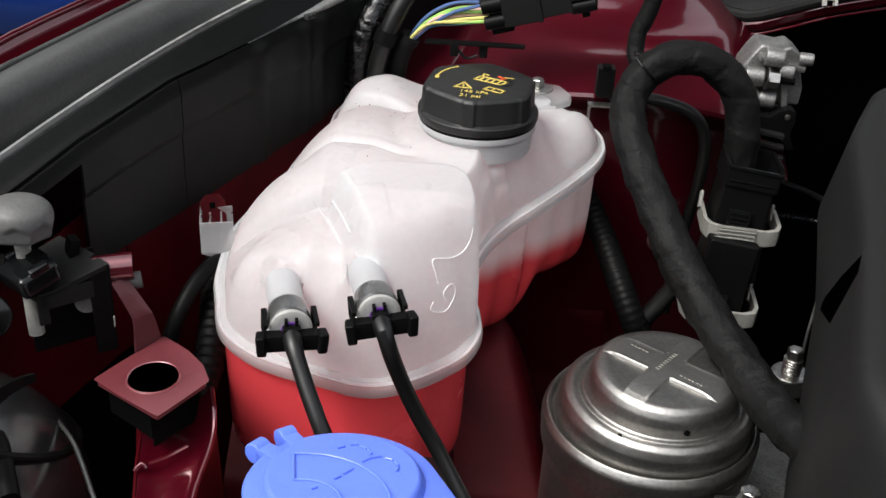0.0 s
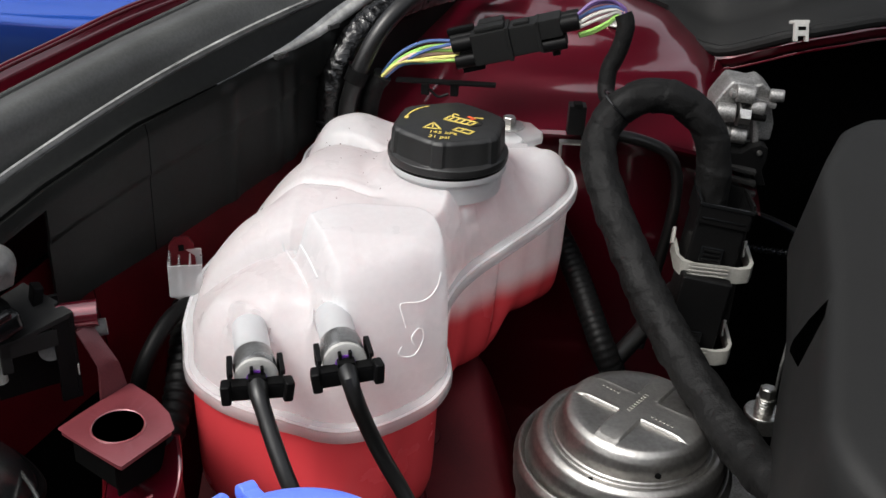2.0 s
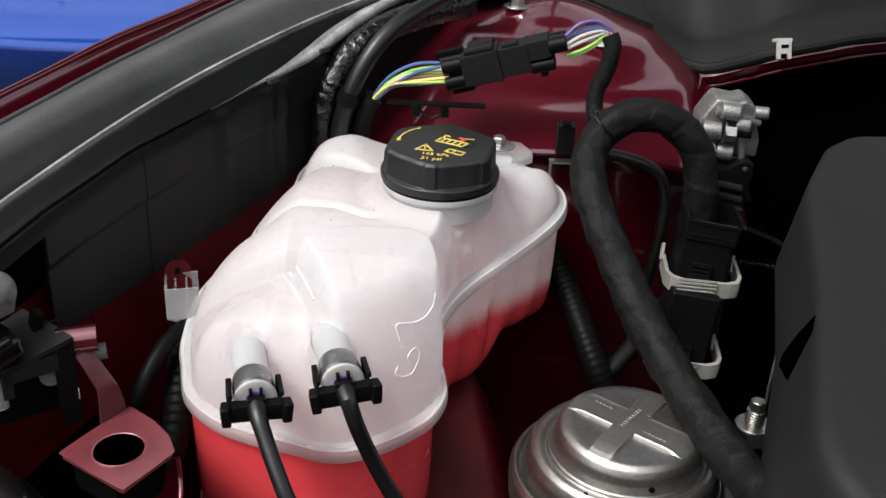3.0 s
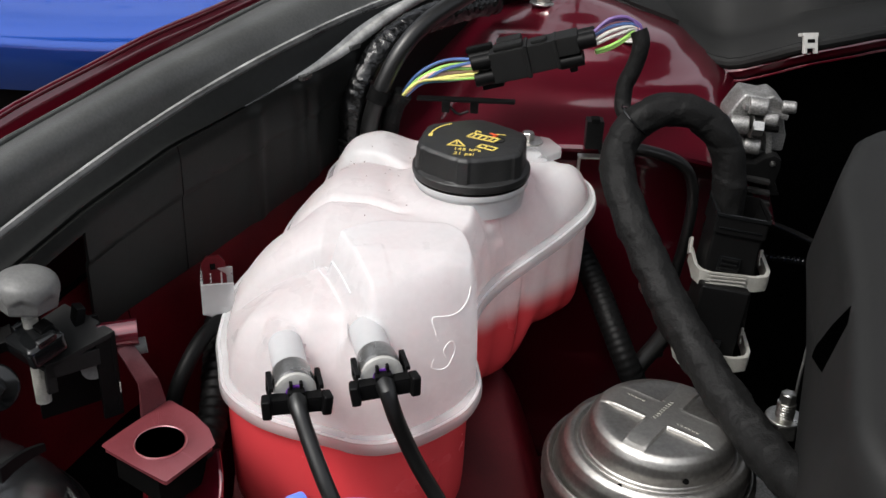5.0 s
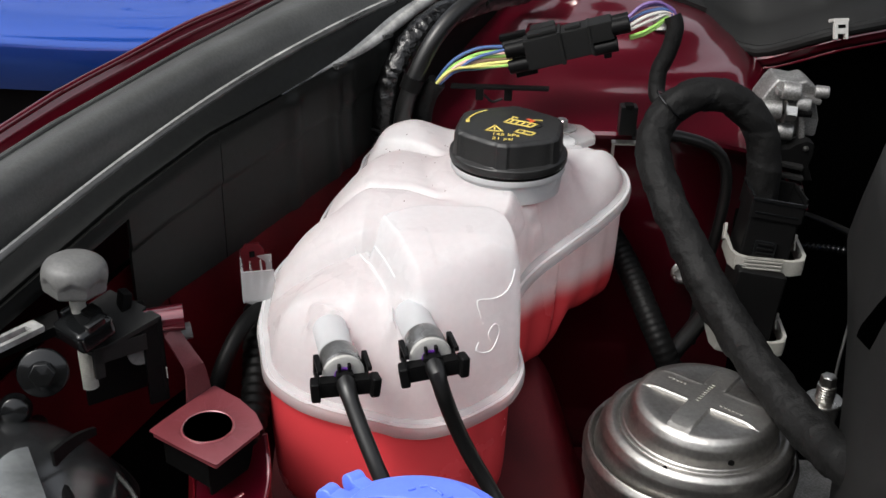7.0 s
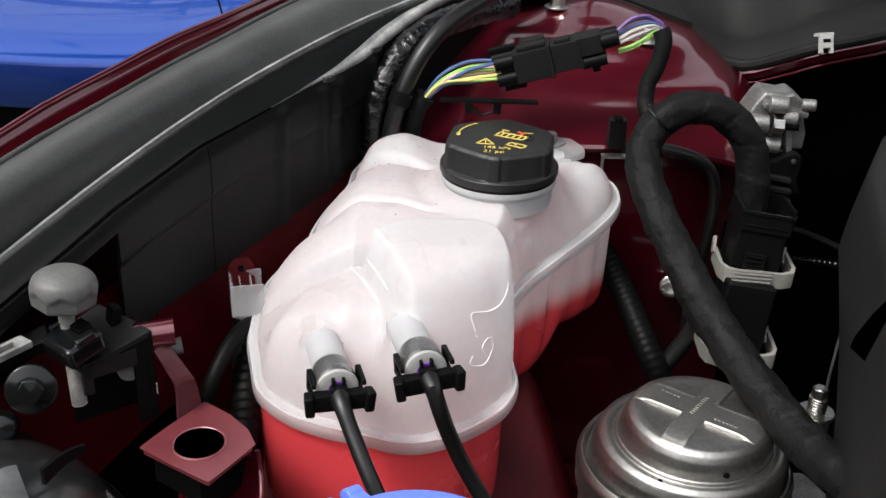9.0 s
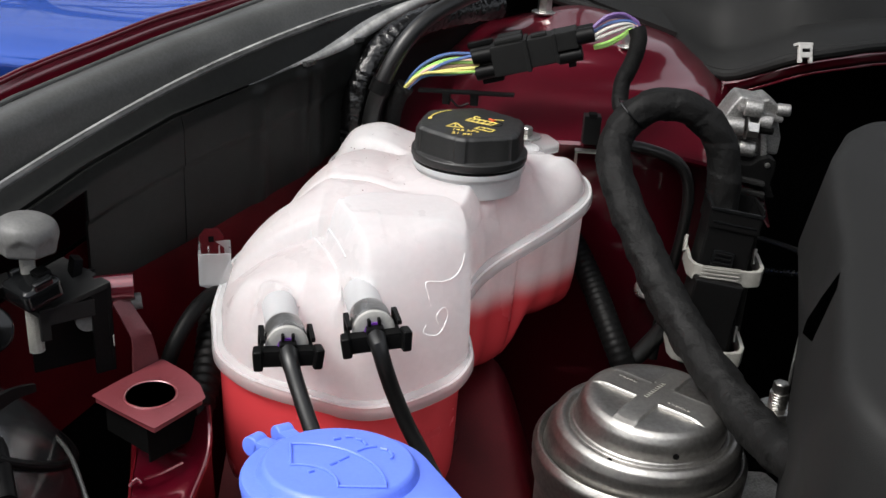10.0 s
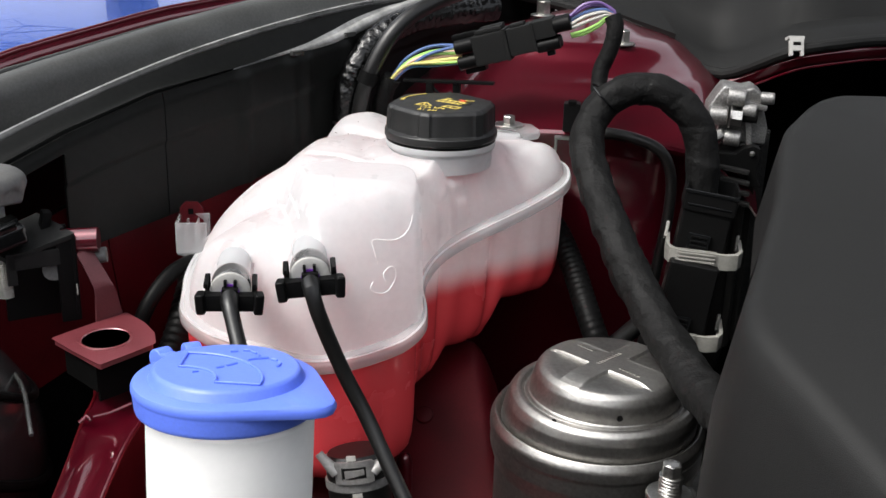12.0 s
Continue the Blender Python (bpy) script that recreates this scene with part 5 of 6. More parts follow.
# thin pipe behind the loop, ribbed hose behind the tank
solo("vacuum_pipe", tube([(0.092, 0.572, 0.268), (0.104, 0.569, 0.2715), (0.127, 0.567, 0.2695), (0.146, 0.566, 0.262), (0.1545, 0.566, 0.245), (0.155, 0.566, 0.215), (0.150, 0.566, 0.17), (0.146, 0.56, 0.12)], 0.0038, 14, 0.004), M_RUBBER,
     "thin black rubber pipe on the bulkhead", "pipe")


def ribbed(r, pitch, depth):
    return lambda s, a: r * (1 + depth * math.copysign(abs(math.sin(math.pi * s / pitch)) ** 0.5, math.sin(math.pi * s / pitch)))


solo("ribbed_conduit", tube([(0.066, 0.580, 0.215), (0.082, 0.562, 0.203), (0.0945, 0.540, 0.186), (0.105, 0.515, 0.168), (0.1145, 0.500, 0.150), (0.128, 0.50, 0.125), (0.15, 0.51, 0.11)], ribbed(0.0080, 0.0021, 0.018), 18, 0.0006), M_BLACK,
     "black ribbed plastic conduit behind the tank", "conduit", sharp=70)
solo("rear_hose", tube([(0.118, 0.505, 0.140), (0.140, 0.530, 0.152), (0.165, 0.565, 0.165)], 0.006, 14, 0.004), M_RUBBER, "plain black hose beside the control unit", "hose")

solo("fuel_pipe", tube([(0.235, 0.735, 0.150), (0.262, 0.702, 0.155), (0.274, 0.640, 0.170), (0.290, 0.58, 0.178)], 0.0026, 12, 0.004), M_DULL_ALLOY, "thin grey metal pipe behind the engine", "pipe")
solo("ribbed_line", tube([(0.235, 0.680, 0.140), (0.255, 0.655, 0.150), (0.272, 0.634, 0.158), (0.292, 0.61, 0.165)], ribbed(0.0034, 0.0022, 0.12), 12, 0.0007), M_BLACK_GLOSS, "thin ribbed black line behind the engine", "conduit", sharp=70)

# ---------------------------------------------------------------- control unit with lever connectors
ecu = thing("control_unit", (0.21, 0.58, 0.12), "cast aluminium control unit housing with cooling fins", "control unit")
em = pose(0.2060, 0.628, 0.19, 0, 0, -14)
part("housing", box((0.022, 0.080, 0.150), em, 0.003, seg=3), M_DULL_ALLOY, ecu)
for i in range(9):
    part("fin", box((0.006, 0.0022, 0.140), em @ pose(0.0125, -0.034 + 0.0085 * i, 0), 0.0006), M_DULL_ALLOY, ecu)
part("front_plate", box((0.030, 0.056, 0.110), em @ pose(-0.010, -0.014, -0.036), 0.002), M_BLACK, ecu)
CAST = [(0.1762, 0.2791), (0.1762, 0.2873), (0.1811, 0.2961), (0.1856, 0.3028), (0.1987, 0.3007), (0.2045, 0.3025), (0.2112, 0.2979), (0.2122, 0.2900), (0.2167, 0.2754), (0.2162, 0.2638), (0.1879, 0.2643), (0.1830, 0.2701), (0.1842, 0.2761)]
upright = Matrix(((1, 0, 0, 0), (0, 0, -1, 0), (0, 1, 0, 0), (0, 0, 0, 1)))
part("head_casting", prism(CAST[::-1], -0.618, -0.5925, 0.0022, m=upright, seg=3), M_ALU, ecu)
part("casting_rib", box((0.030, 0.010, 0.004), pose(0.199, 0.590, 0.2930, 0, 12, 0), 0.0012), M_ALU, ecu)
part("casting_rib", box((0.004, 0.010, 0.026), pose(0.2030, 0.590, 0.2770, 0, -10, 0), 0.0012), M_ALU, ecu)
for xa, za, xb, zb, r in ((0.1775, 0.2832, 0.1894, 0.2835, 0.0062), (0.1880, 0.2966, 0.1997, 0.2960, 0.0058), (0.1985, 0.2882, 0.2076, 0.2874, 0.0056), (0.2090, 0.2963, 0.2180, 0.2965, 0.0042), (0.1885, 0.2689, 0.1990, 0.2682, 0.0056), (0.1822, 0.2720, 0.1856, 0.2669, 0.0058)):
    a, b = Vector((xa, 0.5890, za)), Vector((xb, 0.5870, zb))
    l = (b - a).length
    part("boss", lathe(rounded_profile([(0.0002, 0), (r, 0), (r * 0.95, l), (0.0002, l)], 0.0014), 24, m=frame_along(a, b)), M_ALU, ecu)
sb, sd = Vector((0.1900, 0.5850, 0.2835)), Vector((1, -0.06, -0.06)).normalized()
part("washer_plate", lathe([(0.0002, 0), (0.0074, 0), (0.0074, 0.001), (0.0002, 0.001)], 28, m=frame_along(sb, sb + sd)), M_ZINC, ecu)
part("stud_nut", lathe(rounded_profile([(0.0002, 0.001), (0.0058, 0.001), (0.0058, 0.0080), (0.0002, 0.0080)], 0.0006), 6, m=frame_along(sb, sb + sd)), M_ZINC, ecu)
part("stud_thread", tube([sb, sb + sd * 0.0180], lambda s, a: 0.0023 * (1 + 0.1 * math.sin(2 * math.pi * s / 0.001)), 14, 0.0005), M_DARK, ecu, "dark threaded stud")
LOCK = [(0.1830, 0.2490), (0.1830, 0.2600), (0.1960, 0.2600), (0.2010, 0.2640), (0.2070, 0.2660), (0.2118, 0.2640), (0.2125, 0.2570), (0.2105, 0.2480), (0.2150, 0.2380), (0.2080, 0.2380), (0.2040, 0.2480)]
part("lock_plate", prism(LOCK[::-1], -0.5890, -0.5780, 0.0008, m=upright), M_BLACK, ecu)
part("rivet", lathe([(0.0002, 0), (0.0020, 0), (0.0016, 0.0012), (0.0002, 0.0014)], 16, m=frame_along((0.2066, 0.5780, 0.2608), (0.206, 0.5, 0.275))), M_ZINC, ecu)
for i in range(4):
    part("lock_bar", box((0.020, 0.006, 0.0028), pose(0.1960 + 0.0006 * i, 0.5760 - 0.002 * i, 0.2500 - 0.0068 * i, 0, 8, -8), 0.0006), M_DULL_ALLOY, ecu)


def lever_plug(cx, cy, cz, label, with_mouth):
    t = thing("lever_plug", (cx, cy, cz - 0.025), label, "connector", "plugs on the control unit")
    m = pose(cx, cy, cz, -6, 7, -4)
    top = 0.008 if with_mouth else 0.026
    part("shell", box((0.031, 0.032, top + 0.026), m @ pose(0, 0, (top - 0.026) / 2), 0.0025, seg=3), M_BLACK, t)
    if with_mouth:
        for size, at in (((0.0016, 0.034, 0.014), (-0.0157, 0, 0.0135)), ((0.0016, 0.034, 0.017), (0.0157, 0, 0.0150)), ((0.031, 0.0016, 0.012), (0, -0.0168, 0.0125)), ((0.031, 0.0016, 0.017), (0, 0.0168, 0.0150))):
            part("mouth_side", box(size, m @ pose(*at), 0.0005), M_BLACK, t)
        part("mouth_rim", box((0.0335, 0.0024, 0.0026), m @ pose(0, -0.0172, 0.0186), 0.0008), M_BLACK_GLOSS, t)
        for s in (-1, 1):
            part("mouth_rim", box((0.0024, 0.034, 0.0026), m @ pose(s * 0.0161, 0, 0.0205, 4, 0, 0), 0.0008), M_BLACK_GLOSS, t)
        part("rib", box((0.027, 0.0016, 0.0012), m @ pose(0, -0.0174, 0.0105), 0.0004), M_BLACK_GLOSS, t)
    part("catch", box((0.014, 0.0030, 0.010), m @ pose(-0.002, -0.0182, -0.012), 0.0008), M_BLACK_GLOSS, t)
    for i in range(3):
        part("catch_bar", box((0.010, 0.0012, 0.0012), m @ pose(-0.002, -0.0200, -0.009 - 0.003 * i), 0.0003), M_BLACK, t)
    outer = [(-0.0222, 0.010), (-0.0222, -0.012), (-0.0195, -0.0195), (-0.013, -0.0225), (0.013, -0.0225), (0.0195, -0.0195), (0.0222, -0.012), (0.0222, 0.010)]
    inner = [(x * 0.895, y + (0.0024 if y < -0.016 else 0.0)) for x, y in outer[::-1]]
    lev = part("lever", prism(outer + inner, -0.0255, -0.0150, 0.0006, m=m @ pose(0.0015, 0, 0, 6, -5, 0) @ Matrix.Diagonal((1.08, 1.06, 1.0, 1.0))), M_LATCH, t, "pale grey locking lever")
    for s in (-1, 1):
        part("lever_arm", box((0.0020, 0.005, 0.011), m @ pose(0.0015 + s * 0.0228, 0.0105, -0.0145, -30, 0, 0), 0.0006), M_LATCH, lev)
    for i in range(4):
        part("grip_bar", box((0.024, 0.0008, 0.0009), m @ pose(-0.002, -0.0238, -0.0165 - 0.0024 * i, 0, -5, 0), 0.0002), M_LATCH, lev)
    return t


lever_plug(0.1760, 0.5350, 0.2275, "black plug with a pale grey locking lever, harness entering from above", True)
lever_plug(0.1675, 0.5170, 0.1790, "second black plug with a pale grey lever, lower on the unit", False)

# ---------------------------------------------------------------- engine cover
cover = thing("engine_cover", (0.35, 0.3, 0.2), "matt dark grey plastic engine cover with softly rounded edges", "engine cover")


def cover_z(x, y):
    return 0.2685 + 0.225 * (y - 0.269) - 0.05 * max(0, 0.255 - y) + 0.01 * (x - 0.2)


TOP = [(0.236, 0.497), (0.222, 0.487), (0.2020, 0.450), (0.1900, 0.375), (0.1785, 0.330), (0.1665, 0.283), (0.1680, 0.264), (0.1800, 0.240), (0.205, 0.190), (0.26, 0.10), (0.34, 0.03), (0.75, 0.0), (0.78, 0.50), (0.45, 0.505)]
SKIRT = [(0.226, 0.500), (0.206, 0.492), (0.1835, 0.445), (0.1760, 0.375), (0.1635, 0.330), (0.1500, 0.282), (0.1490, 0.250), (0.1600, 0.222), (0.190, 0.170), (0.25, 0.08), (0.33, 0.01), (0.76, -0.02), (0.80, 0.52), (0.45, 0.52)]


def cover_rings():
    c = Vector((0.45, 0.28))
    rows = []
    for f, dz, mix in ((0.0, -0.145, 0.45), (0.0, -0.10, 0.62), (0.0, -0.05, 0.5), (0.0, -0.014, 0.12), (0.0, -0.005, 0.015), (0.012, -0.0012, -0.0), (0.03, 0.0, 0.0), (0.3, 0.001, 0.0), (0.7, 0.002, 0.0)):
        row = []
        for (tx, ty), (sx, sy) in zip(TOP, SKIRT):
            x, y = tx + (sx - tx) * mix, ty + (sy - ty) * mix
            x, y = x + (c.x - x) * f, y + (c.y - y) * f
            if dz < -0.07:
                x += 0.45 * (-0.07 - dz) * sstep(0.40, 0.44, y) * sstep(0.5, 0.3, x)
            row.append(Vector((x, y, cover_z(x, y) + dz)))
        rows.append(smooth_loop(row))
    return rows


def smooth_loop(row):
    """Rounds the corners of a closed ring a little."""
    n = len(row)
    out = []
    for k in range(n):
        a, b, c = row[k - 1], row[k], row[(k + 1) % n]
        la, lc = (a - b).length, (c - b).length
        d = min(0.012, 0.4 * la, 0.4 * lc)
        s, e = b + (a - b) * (d / la), b + (c - b) * (d / lc)
        for i in range(5):
            t = i / 4
            out.append(s * (1 - t) ** 2 + b * 2 * t * (1 - t) + e * t * t)
    return out


def cut_slot(b, poly):
    """Opens the side wall inside a convex outline of (y, z)."""
    P = [Vector((0, y, z)) for y, z in poly]
    mid = sum(P, Vector()) / len(P)
    near = [f for f in b.faces if f.calc_center_median().x < 0.23 and f.calc_center_median().y > 0.27]
    for a, c in zip(P, P[1:] + P[:1]):
        n = Vector((1, 0, 0)).cross(c - a).normalized()
        geom = list({*near, *(e for f in near for e in f.edges), *(v for f in near for v in f.verts)})
        near = [g for g in bmesh.ops.bisect_plane(b, geom=geom, plane_co=a, plane_no=n)["geom"] if isinstance(g, bmesh.types.BMFace)]
    gone = []
    for f in near:
        q = f.calc_center_median()
        if all((Vector((1, 0, 0)).cross(c - a)).dot(Vector((0, q.y, q.z)) - a) * (Vector((1, 0, 0)).cross(c - a)).dot(mid - a) > 0 for a, c in zip(P, P[1:] + P[:1])) and q.x < 0.195:
            gone.append(f)
    bmesh.ops.delete(b, geom=gone, context="FACES")
    return b


SLOT = [(0.3560, 0.2832), (0.3730, 0.2620), (0.3890, 0.2335), (0.3570, 0.2450), (0.3490, 0.2775)]
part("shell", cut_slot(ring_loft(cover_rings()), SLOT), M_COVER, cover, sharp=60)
# Near-black plate stands in for the dark behind the opening.
part("slot_backing", box((0.004, 0.09, 0.07), pose(0.222, 0.350, 0.222, 0, 0, -12), 0.001), M_DARK, cover, "near-black backing for the shade inside the opening")
part("slot_catch", box((0.003, 0.006, 0.010), pose(0.1850, 0.345, 0.2490, 0, 0, -12), 0.0008), M_ZINC, cover, "small bright catch in the opening")
part("side_rod", tube([(0.2050, 0.447, 0.2080), (0.2062, 0.452, 0.1800), (0.2075, 0.455, 0.1600)], 0.0009, 8, 0.004), M_GREYRING, cover, "thin bright edge strip")

# ---------------------------------------------------------------- red bracket with a hole, arm and pins
def holed_plate(c, u, v, outline, r, z0, z1, n=120):
    """A plate with a round hole and softly turned-down edges; outline holds its corners along u and v."""
    b = bmesh.new()
    O = [Vector(p) for p in outline]

    def reach(d):
        return min(((p.x * q.y - p.y * q.x) / (d.x * (q.y - p.y) - d.y * (q.x - p.x)) for p, q in zip(O, O[1:] + O[:1])
                    if d.x * p.y - d.y * p.x <= 1e-12 <= d.x * q.y - d.y * q.x + 2e-12), default=0.02)

    rings = [[] for _ in range(6)]
    for k in range(n):
        a = 2 * math.pi * k / n
        d = Vector((math.cos(a), math.sin(a)))
        w = reach(d)
        for ring, (dist, z) in zip(rings, ((r, z0), (r, z1), (w - 0.0016, z1), (w - 0.0005, z1 - 0.0004), (w, z1 - 0.0014), (w, z0))):
            ring.append(b.verts.new(c + u * (d.x * dist) + v * (d.y * dist) + Vector((0, 0, z))))
    for A, B in zip(rings, rings[1:] + rings[:1]):
        for k in range(n):
            b.faces.new((A[k], A[(k + 1) % n], B[(k + 1) % n], B[k]))
    bmesh.ops.recalc_face_normals(b, faces=b.faces)
    return b


bracket = thing("red_bracket", (-0.135, 0.336, 0.19), "dark red painted box bracket with a round hole", "bracket")
BC = Vector((-0.1366, 0.3338, 0.0))
PLATE = [(-0.0184, -0.0190), (-0.0170, 0.0229), (0.0144, 0.0209), (0.0205, 0.0100), (0.0238, -0.0040), (0.0247, -0.0215)]
bu = Vector((-0.1105, 0.334, 0)) - Vector((-0.1285, 0.3065, 0))
bv = Vector((-0.1285, 0.3065, 0)) - Vector((-0.1625, 0.330, 0))
bu.normalize()
bv.normalize()
part("top_plate", holed_plate(BC, bu, bv, PLATE, 0.0122, 0.2005, 0.2040), M_RED_BRACKET, bracket)
rimb = bmesh.new()
tube([BC + bu * (0.0126 * math.cos(a)) + bv * (0.0126 * math.sin(a)) + Vector((0, 0, 0.2038)) for a in (2 * math.pi * k / 40 for k in range(41))], 0.0007, 6, 0.01, rimb, straight=True)
part("hole_rim", rimb, M_RED_BRACKET, bracket)
part("hole_wall", lathe([(0.0123, 0.1975), (0.0128, 0.1975), (0.0128, 0.2015)], 40, BC, close=False), M_RED_DULL, bracket)
bm4 = Matrix((bu, bv, Vector((0, 0, 1)))).transposed().to_4x4()
# Red walls in near-black: the shade under the plate is in their colour.
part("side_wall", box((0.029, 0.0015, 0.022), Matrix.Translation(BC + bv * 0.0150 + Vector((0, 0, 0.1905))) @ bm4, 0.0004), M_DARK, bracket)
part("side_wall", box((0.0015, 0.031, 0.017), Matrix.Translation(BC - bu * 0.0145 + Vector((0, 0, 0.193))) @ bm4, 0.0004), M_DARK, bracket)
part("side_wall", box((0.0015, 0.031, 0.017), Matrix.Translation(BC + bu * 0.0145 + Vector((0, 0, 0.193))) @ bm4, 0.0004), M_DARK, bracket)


STRAP = [(0.2408, -0.1615, 0.3600, -0.1572, 0.3655), (0.2395, -0.1600, 0.3565, -0.1545, 0.3640), (0.2340, -0.1566, 0.3555, -0.1510, 0.3628), (0.2220, -0.1510, 0.3545, -0.1433, 0.3612),
         (0.2170, -0.1504, 0.3540, -0.1426, 0.3625), (0.2015, -0.1506, 0.3530, -0.1420, 0.3672)]


def arm(u, v):
    k = u * (len(STRAP) - 1)
    i = min(int(k), len(STRAP) - 2)
    z, xl, yl, xr, yr = [a + (b - a) * (k - i) for a, b in zip(STRAP[i], STRAP[i + 1])]
    return Vector((xl + (xr - xl) * v, yl + (yr - yl) * v, z + 0.001 * math.sin(math.pi * v)))


part("arm", sheet(arm, 20, 6, 0.0015), M_RED_ARM, bracket, "bent red strap")
part("tube_end", tube([(-0.1720, 0.3610, 0.2445), (-0.1525, 0.3668, 0.2452)], 0.0066, 28, 0.004, straight=True), M_RED, bracket)
part("pin", tube([(-0.1600, 0.3660, 0.2350), (-0.1500, 0.3695, 0.2360)], 0.0042, 20, 0.004, straight=True), M_KNOB, bracket, "grey pin")

front_rail = thing("front_rail", (-0.12, 0.28, 0.12), "dark red painted front rail with a turned pale-edged flange", "rail")
RAIL_R = [(-0.1100, 0.3365, 0.1985), (-0.1088, 0.3340, 0.1900), (-0.1072, 0.3270, 0.1825), (-0.1070, 0.3150, 0.1775), (-0.1085, 0.2900, 0.1715), (-0.1050, 0.2560, 0.1650), (-0.0960, 0.2100, 0.1590), (-0.084, 0.15, 0.155)]
RAIL_L = [(-0.1500, 0.3440, 0.1700), (-0.1470, 0.3380, 0.1700), (-0.1440, 0.3270, 0.1700), (-0.1410, 0.3120, 0.1700), (-0.1345, 0.2850, 0.1670), (-0.1270, 0.2500, 0.1620), (-0.1190, 0.2080, 0.1570), (-0.108, 0.15, 0.153)]
rail_r, rail_l = smooth_path(RAIL_R, 0.004), smooth_path(RAIL_L, 0.004)


def along(path, u):
    k = u * (len(path) - 1)
    i = min(int(k), len(path) - 2)
    return path[i].lerp(path[i + 1], k - i)


def rail_web(u, v):
    p = along(rail_r, u).lerp(along(rail_l, u), v)
    p.z -= 0.006 * math.sin(math.pi * v) ** 0.6 + 0.10 * sstep(0.94, 1.0, v) * (v - 0.94)
    return p


part("web", sheet(rail_web, 50, 24, 0.0012), M_RED, front_rail)
part("flange", tube(RAIL_R, 0.0013, 10, 0.003), M_RED, front_rail, "pale rubbed flange edge")
# Side faces take the darker red, so their shade is in the colour.
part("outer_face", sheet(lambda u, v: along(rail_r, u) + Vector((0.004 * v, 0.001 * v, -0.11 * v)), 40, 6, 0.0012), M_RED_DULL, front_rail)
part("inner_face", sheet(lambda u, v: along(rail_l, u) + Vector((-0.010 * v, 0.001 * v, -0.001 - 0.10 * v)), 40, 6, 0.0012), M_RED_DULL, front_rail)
part("weld_nib", tube([(-0.1340, 0.3080, 0.1735), (-0.1270, 0.3120, 0.1745), (-0.1180, 0.3180, 0.1775)], 0.0008, 8, 0.003), M_RED, front_rail)
part("weld_nib", tube([(-0.1400, 0.3050, 0.1710), (-0.1370, 0.3075, 0.1735), (-0.1345, 0.3060, 0.1720)], 0.0010, 8, 0.003), M_RED, front_rail)

# ---------------------------------------------------------------- headlamp adjuster and bracket block
adj = thing("adjuster_block", (-0.178, 0.35, 0.20), "black plastic headlamp bracket with a grey adjuster knob", "bracket")


def plate_z(x, y):
    return 0.2425 + 0.0693 * (x + 0.1875) + 0.336 * (y - 0.3358)


FL, FR = Vector((-0.1875, 0.3358, 0.0)), Vector((-0.1604, 0.3570, 0.0))
fdir = (FR - FL).normalized()
ang = math.degrees(math.atan2(fdir.y, fdir.x))
back = Vector((-fdir.y, fdir.x, 0))
top = [(FL.x, FL.y), (FR.x, FR.y), (-0.1665, 0.3605), (-0.1690, 0.3590), (-0.1705, 0.3605), (-0.1690, 0.3625), (-0.1735, 0.3650), (-0.1900, 0.3740), (-0.2130, 0.3500)]
part("top_plate", prism(top, lambda x, y: plate_z(x, y) - 0.003, plate_z, 0.0006), M_COVER, adj)


def block_wall(name, a, d, length, depth, drop, mat, thick=0.0024, label=""):
    p = Vector(a) + d * (length / 2)
    z = plate_z(p.x, p.y)
    m = Matrix.Translation((p.x, p.y, z - drop / 2 - 0.002)) @ pose(0, 0, 0, 0, 0, math.degrees(math.atan2(d.y, d.x)))
    part(name, box((length, thick, drop), m, 0.0006), mat, adj, label)


block_wall("front_web", FL + back * 0.0012, fdir, 0.026, 0, 0.009, M_COVER)
block_wall("corner_post", FL + back * 0.0012 - fdir * 0.0005, fdir, 0.005, 0, 0.014, M_COVER)
# Darker black than the plate: the shade on these walls is in it.
block_wall("right_web", FR + back * 0.0016 - fdir * 0.0100, fdir, 0.0100, 0, 0.046, M_BLACK)
block_wall("end_face", FR - fdir * 0.0012, back, 0.012, 0, 0.044, M_BLACK)
block_wall("back_web", FL + back * 0.022, fdir, 0.034, 0, 0.050, M_BLACK)
part("window", lathe([(0.0002, 0), (0.0056, 0), (0.0056, 0.004), (0.0002, 0.004)], 24, m=frame_along((-0.1735, 0.3560, 0.2310), (-0.160, 0.33, 0.236))), M_KNOB, adj, "grey peg behind the web")
part("pale_mark", box((0.0014, 0.0006, 0.0058), pose(-0.1592, 0.3520, 0.2220, 0, 0, ang + 70), 0.0002), M_LATCH, adj)
part("side_tab", box((0.005, 0.008, 0.010), pose(-0.1800, 0.3640, 0.2550, 0, 12, ang), 0.0012), M_BLACK, adj)

KN = Vector((-0.1960, 0.3469, 0.0))
tilt = pose(0, 0, 0, -3, 4, 0)


def lobes(a, r, h):
    if r < 0.008:
        return r
    w = (a % radians(360 / 7)) - radians(180 / 7)
    return r * (1 + (math.cos(math.pi / 7) / math.cos(w) - 1) * 1.0 * sstep(0.0115, 0.0080, h + 0.0035 * abs(w) / radians(25)))


kp = rounded_profile([(0.0002, 0.0004), (0.0118, 0.0), (0.0142, 0.0012), (0.0149, 0.0055), (0.0151, 0.0098), (0.0138, 0.0145), (0.0088, 0.0178), (0.0002, 0.0188)], 0.0025, 5)
screw = part("knob", lathe(kp, 84, (KN.x, KN.y, 0.2692), m=tilt, wobble=lobes), M_KNOB, adj, "grey mushroom-shaped adjuster knob")
